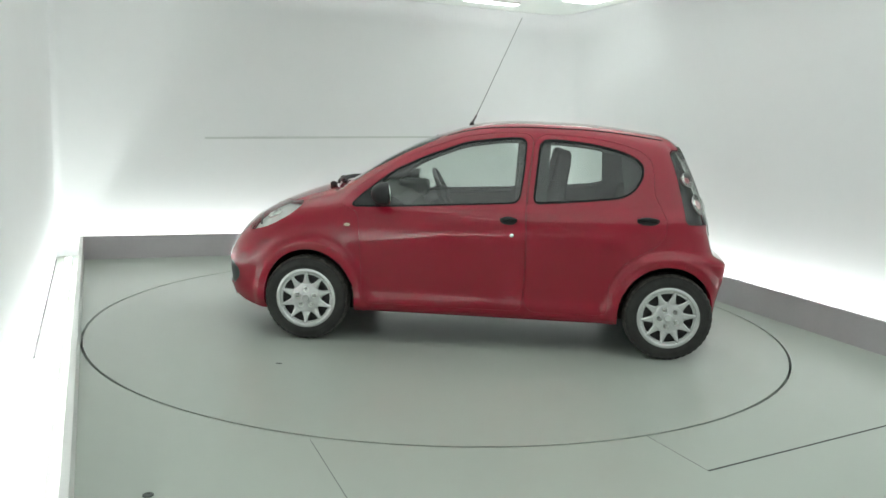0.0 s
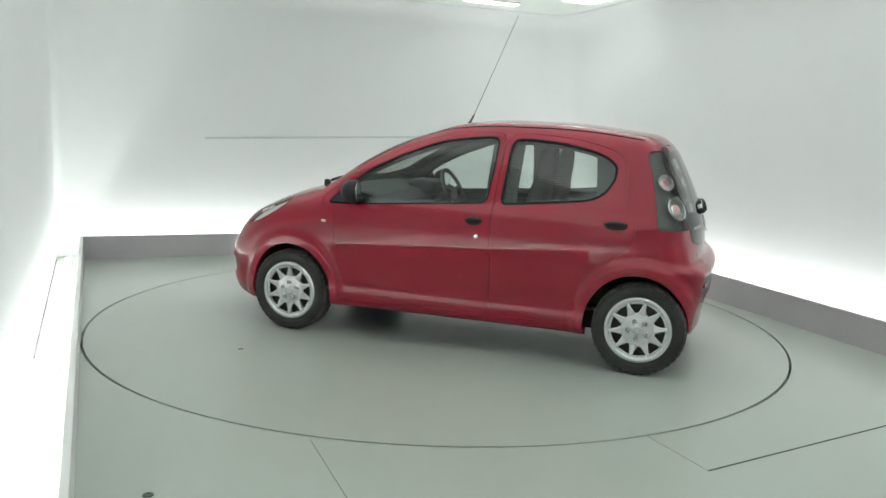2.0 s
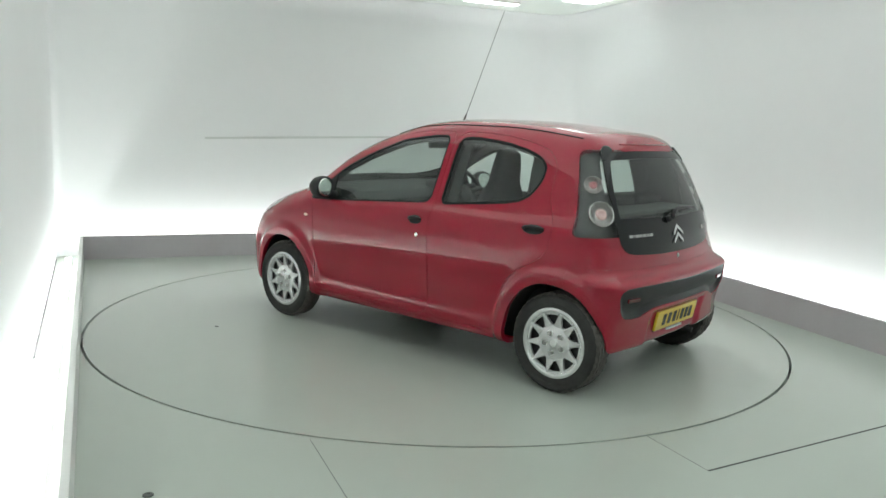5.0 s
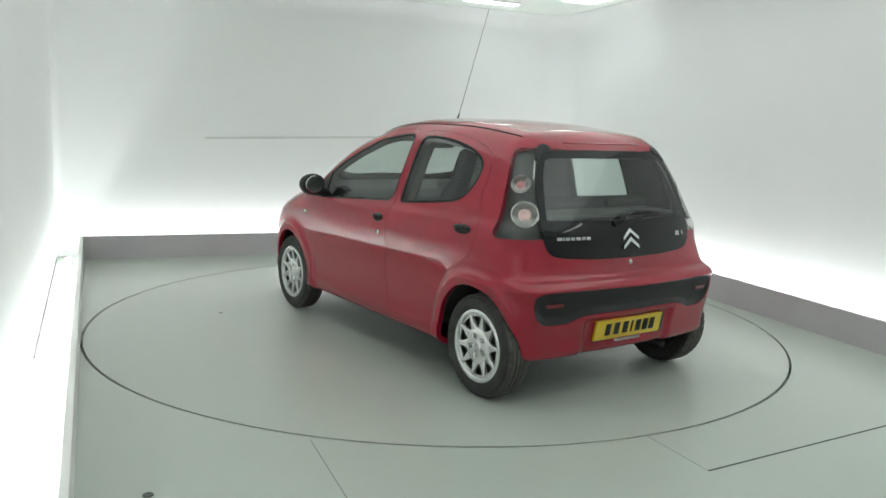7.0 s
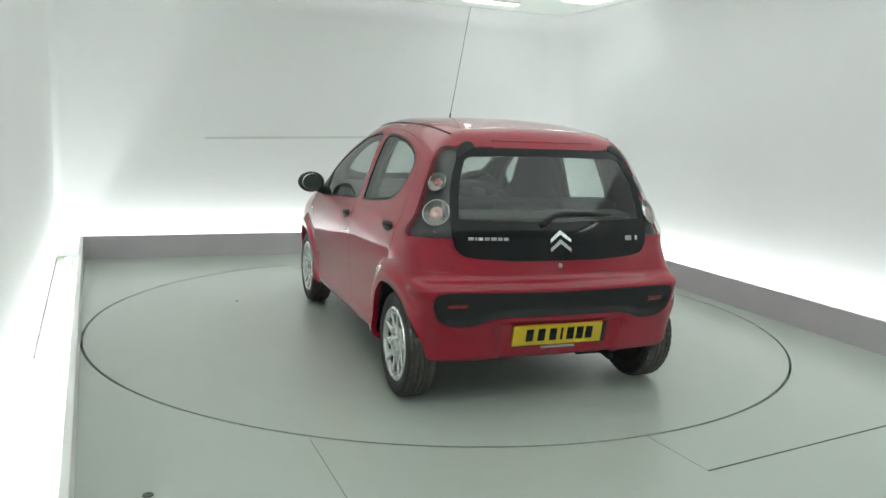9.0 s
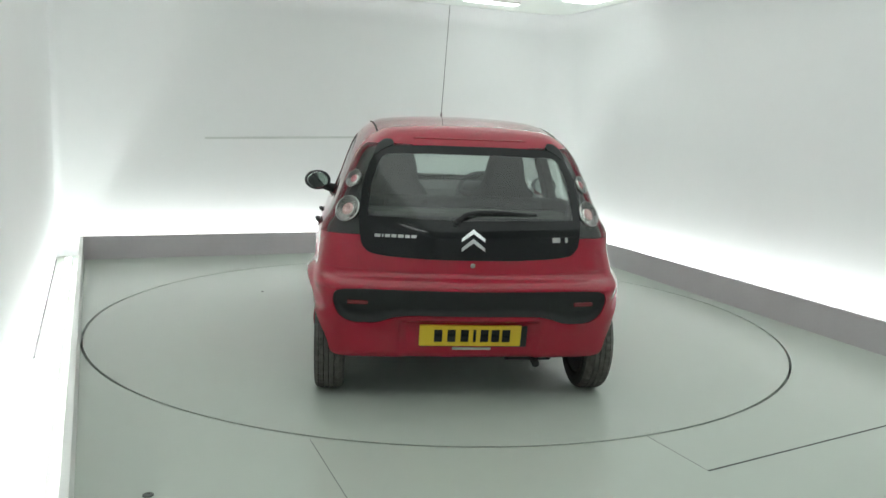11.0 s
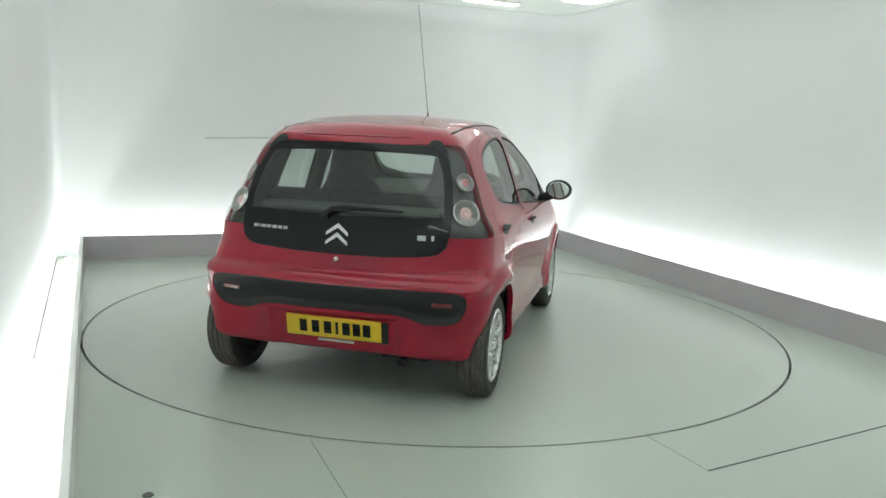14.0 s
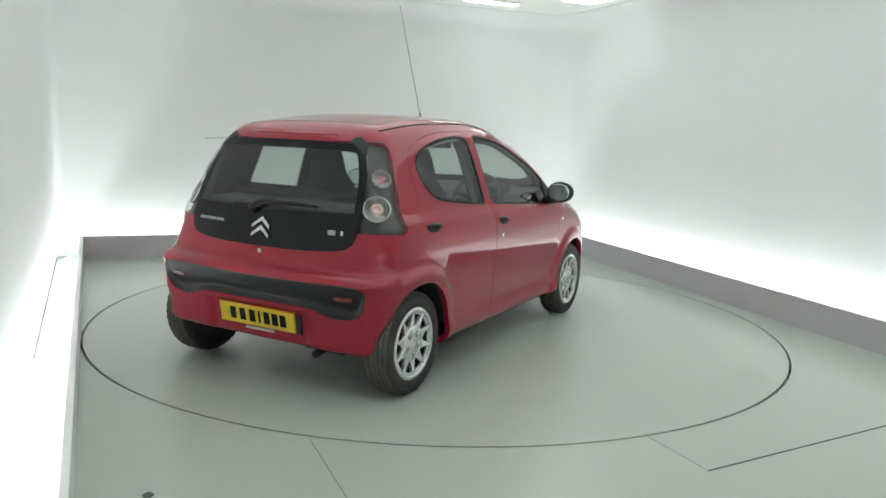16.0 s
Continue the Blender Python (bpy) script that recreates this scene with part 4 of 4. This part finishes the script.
    lathe(bm, [(0.019, -0.004), (0.019, 0.018), (0.014, 0.028), (0, 0.030)], 20)
    moved(bm, frame_at(piv))
    wiper = part("rear_wiper", bm, M_BLACK, gate, "black rear wiper", smooth=True)
    bm = bmesh.new()
    line = [on_rear(yy, zz) + normal_at(on_rear(yy, zz)) * h for yy, zz, h in ((0.085, 0.945, 0.030), (0.04, 0.978, 0.034), (-0.02, 0.992, 0.032), (-0.16, 0.994, 0.026), (-0.30, 0.986, 0.022))]
    tube(bm, line, [0.014, 0.012, 0.010, 0.008, 0.006], 8)
    part("wiper_arm", bm, M_BLACK, wiper, smooth=True)
    bm = bmesh.new()
    tube(bm, [on_rear(yy, 0.988 - 0.00 * yy) + normal_at(on_rear(yy, 0.988)) * 0.011 for yy in (0.02, -0.1, -0.2, -0.33)], 0.007, 6)
    part("wiper_blade", bm, M_SEAL, wiper, smooth=True)
    # high brake lamp in the roof spoiler
    bm = bmesh.new()
    tube(bm, [on_rear(yy, 1.362) + Vector((-0.001, 0, 0)) for yy in np.linspace(-0.30, 0.30, 9)], 0.004, 8)
    part("high_brake_lamp", bm, M_BRAKELENS, gate, "dark red high brake lamp", smooth=True)
    # front wipers at the foot of the windscreen
    for y0, y1, x0, x1 in ((0.42, -0.15, 0.02, 0.0), (-0.10, -0.58, 0.0, -0.02)):
        bm = bmesh.new()
        pts = [on_top(1.085 - 0.09 * (abs(y) / 0.6) ** 2, y) + Vector((0, 0, 0.024)) for y in np.linspace(y0, y1, 8)]
        tube(bm, pts, 0.011, 8)
        fw = part("front_wiper", bm, M_BLACK, car, "black front wiper", smooth=True)
        bm = bmesh.new()
        tube(bm, [on_top(1.045 - 0.09 * (abs(y) / 0.6) ** 2, y) + Vector((0, 0, 0.014)) for y in np.linspace(y0 - 0.02, y1 - 0.03, 8)], 0.010, 6)
        part("wiper_blade", bm, M_SEAL, fw, smooth=True)
        bm = bmesh.new()
        b = on_top(1.12 - 0.09 * (abs(y0) / 0.6) ** 2, y0) + Vector((0, 0, 0.014))
        lathe(bm, [(0.024, -0.02), (0.024, 0.014), (0.014, 0.022), (0, 0.024)], 16)
        moved(bm, Matrix.Translation(b))
        part("wiper_pivot", bm, M_BLACK, fw, smooth=True)

    # aerial
    base = on_top(0.165, 0.008)
    bm = bmesh.new()
    lathe(bm, [(0.020, -0.004), (0.017, 0.010), (0.010, 0.022), (0.0, 0.024)], 18)
    moved(bm, Matrix.Translation(base))
    aerial = part("aerial", bm, M_BLACK, car, "thin black roof aerial", smooth=True)
    tip = Vector((-0.155, 0.010, 2.20))
    bm = bmesh.new()
    tube(bm, [base + Vector((0, 0, 0.012)), base.lerp(tip, 0.09), base.lerp(tip, 0.10), tip], [0.0085, 0.0060, 0.0023, 0.0016], 8)
    part("aerial_rod", bm, M_ROD, aerial, smooth=True)

    build_cabin(car)
    return car


def build_cabin(car):
    for y in (0.34, -0.34):
        part("front_seat", seat_bm(y), M_SEAT, car, "charcoal fabric front seat with built-in head part", smooth=True)
    bm = bmesh.new()
    box(bm, -0.98, -0.60, -0.60, 0.60, 0.34, 0.52, 0.05)
    part("rear_seat_cushion", bm, M_SEAT, car, "charcoal rear bench")
    bm = bmesh.new()
    box(bm, -0.06, 0.06, -0.60, 0.60, -0.24, 0.26, 0.04)
    moved(bm, pose(-0.99, 0, 0.79, 0, -12, 0))
    part("rear_seat_backrest", bm, M_SEAT, car, "charcoal rear bench backrest")
    for y in (0.32, -0.32):
        bm = bmesh.new()
        box(bm, -0.035, 0.035, -0.12, 0.12, -0.045, 0.055, 0.025)
        moved(bm, pose(-1.08, y, 0.985, 0, -10, 0))
        part("rear_headrest", bm, M_SEAT, car)
    bm = bmesh.new()
    slab(bm, [(-1.35, -0.50), (-1.06, -0.58), (-1.06, 0.58), (-1.35, 0.50)], 0.965, 0.985)
    part("parcel_shelf", bm, M_SHELF, car, "dark grey parcel shelf")
    bm = bmesh.new()
    slab(bm, [(-1.35, -0.62), (0.95, -0.66), (0.95, 0.66), (-1.35, 0.62)], 0.33, 0.345)
    part("cabin_floor", bm, M_LINER, car)
    bm = bmesh.new()
    prof = [(0.98, 0.60), (0.60, 0.60), (0.50, 0.72), (0.49, 0.80), (0.54, 0.90), (0.62, 0.955), (0.80, 0.985), (0.965, 1.0)]
    ends = []
    for y in (-0.64, 0.64):
        ends.append([bm.verts.new((x, y, z)) for x, z in prof])
    bm.faces.new(ends[0])
    bm.faces.new(ends[1][::-1])
    for i in range(len(prof)):
        j = (i + 1) % len(prof)
        bm.faces.new((ends[0][i], ends[1][i], ends[1][j], ends[0][j]))
    bmesh.ops.recalc_face_normals(bm, faces=bm.faces)
    part("dashboard", bm, M_DASH, car, "dark grey dashboard")
    bm = bmesh.new()
    box(bm, 0.50, 0.72, -0.46, -0.22, 0.90, 1.02, 0.03)
    part("instrument_pod", bm, M_DASH, car)
    # steering wheel before the right-hand seat
    bm = bmesh.new()
    n = 36
    rim = [(0.182 * math.cos(2 * math.pi * k / n), 0.182 * math.sin(2 * math.pi * k / n), 0) for k in range(n)]
    rings = []
    for k in range(n):
        a = 2 * math.pi * k / n
        rings.append([bm.verts.new(((0.182 + 0.016 * math.cos(b)) * math.cos(a), (0.182 + 0.016 * math.cos(b)) * math.sin(a), 0.016 * math.sin(b))) for b in (2 * math.pi * i / 8 for i in range(8))])
    for k in range(n):
        p, q = rings[k], rings[(k + 1) % n]
        for i in range(8):
            bm.faces.new((p[i], q[i], q[(i + 1) % 8], p[(i + 1) % 8]))
    for a in (0.2, math.pi - 0.2, -math.pi / 2):
        tube(bm, [(0.03 * math.cos(a), 0.03 * math.sin(a), -0.02), (0.18 * math.cos(a), 0.18 * math.sin(a), 0)], 0.018, 8)
    lathe(bm, [(0.065, -0.05), (0.07, -0.01), (0.05, 0.006), (0, 0.01)], 24)
    tube(bm, [(0, 0, -0.04), (0, 0, -0.25)], 0.035, 10)
    bmesh.ops.recalc_face_normals(bm, faces=bm.faces)
    # the wheel's axis points back and up towards the driver
    ax = Vector((-0.90, 0, 0.43)).normalized()
    side = Vector((0, -1, 0))
    up = ax.cross(side)
    m = Matrix((side, up, ax)).transposed().to_4x4()
    m.translation = (0.38, -0.34, 0.93)
    moved(bm, m)
    part("steering_wheel", bm, M_DASH, car, "black three-spoke steering wheel", smooth=True)
    # inner mirror
    bm = bmesh.new()
    box(bm, 0.36, 0.39, -0.12, 0.12, 1.27, 1.33, 0.012)
    tube(bm, [(0.38, 0, 1.33), (0.42, 0, 1.36)], 0.012, 8)
    part("inner_mirror", bm, M_DASH, car, "black inner mirror")


table = build_turntable()
car = build_car()


def build_marks():
    bm = bmesh.new()
    lathe(bm, [(0.020, 0.0), (0.018, 0.0015), (0.0, 0.002)], 14)
    bmesh.ops.scale(bm, vec=(1.0, 0.6, 1), verts=bm.verts)
    moved(bm, Matrix.Translation((0.816, 1.395, 0.0)))
    part("floor_mark", bm, M_SPOT, table, "small dark scuff on the paint")
    bm = bmesh.new()
    lathe(bm, [(0.021, -0.004), (0.021, 0.003), (0.017, 0.006), (0.008, 0.0065), (0.006, 0.002), (0.0, 0.002)], 24)
    bolt = part("floor_bolt", bm, M_SPOT, None)
    bolt.location = (-1.034, -2.998, 0)
    tagged(bolt, "round dark floor bolt in the grey paint", "bolt")


build_marks()


def motions():
    rows_table, rows_car = [], []
    for i in range(33):
        t = 0.5 * i
        turn = pose(0, 0, 0, 0, 0, START + RATE * t)
        rows_table.append((t, pose(DISC_X, DISC_Y, 0) @ turn))
        rows_car.append((t, turn @ Matrix.Translation(CAR_OFF)))
    walk(table, rows_table)
    walk(car, rows_car)


motions()
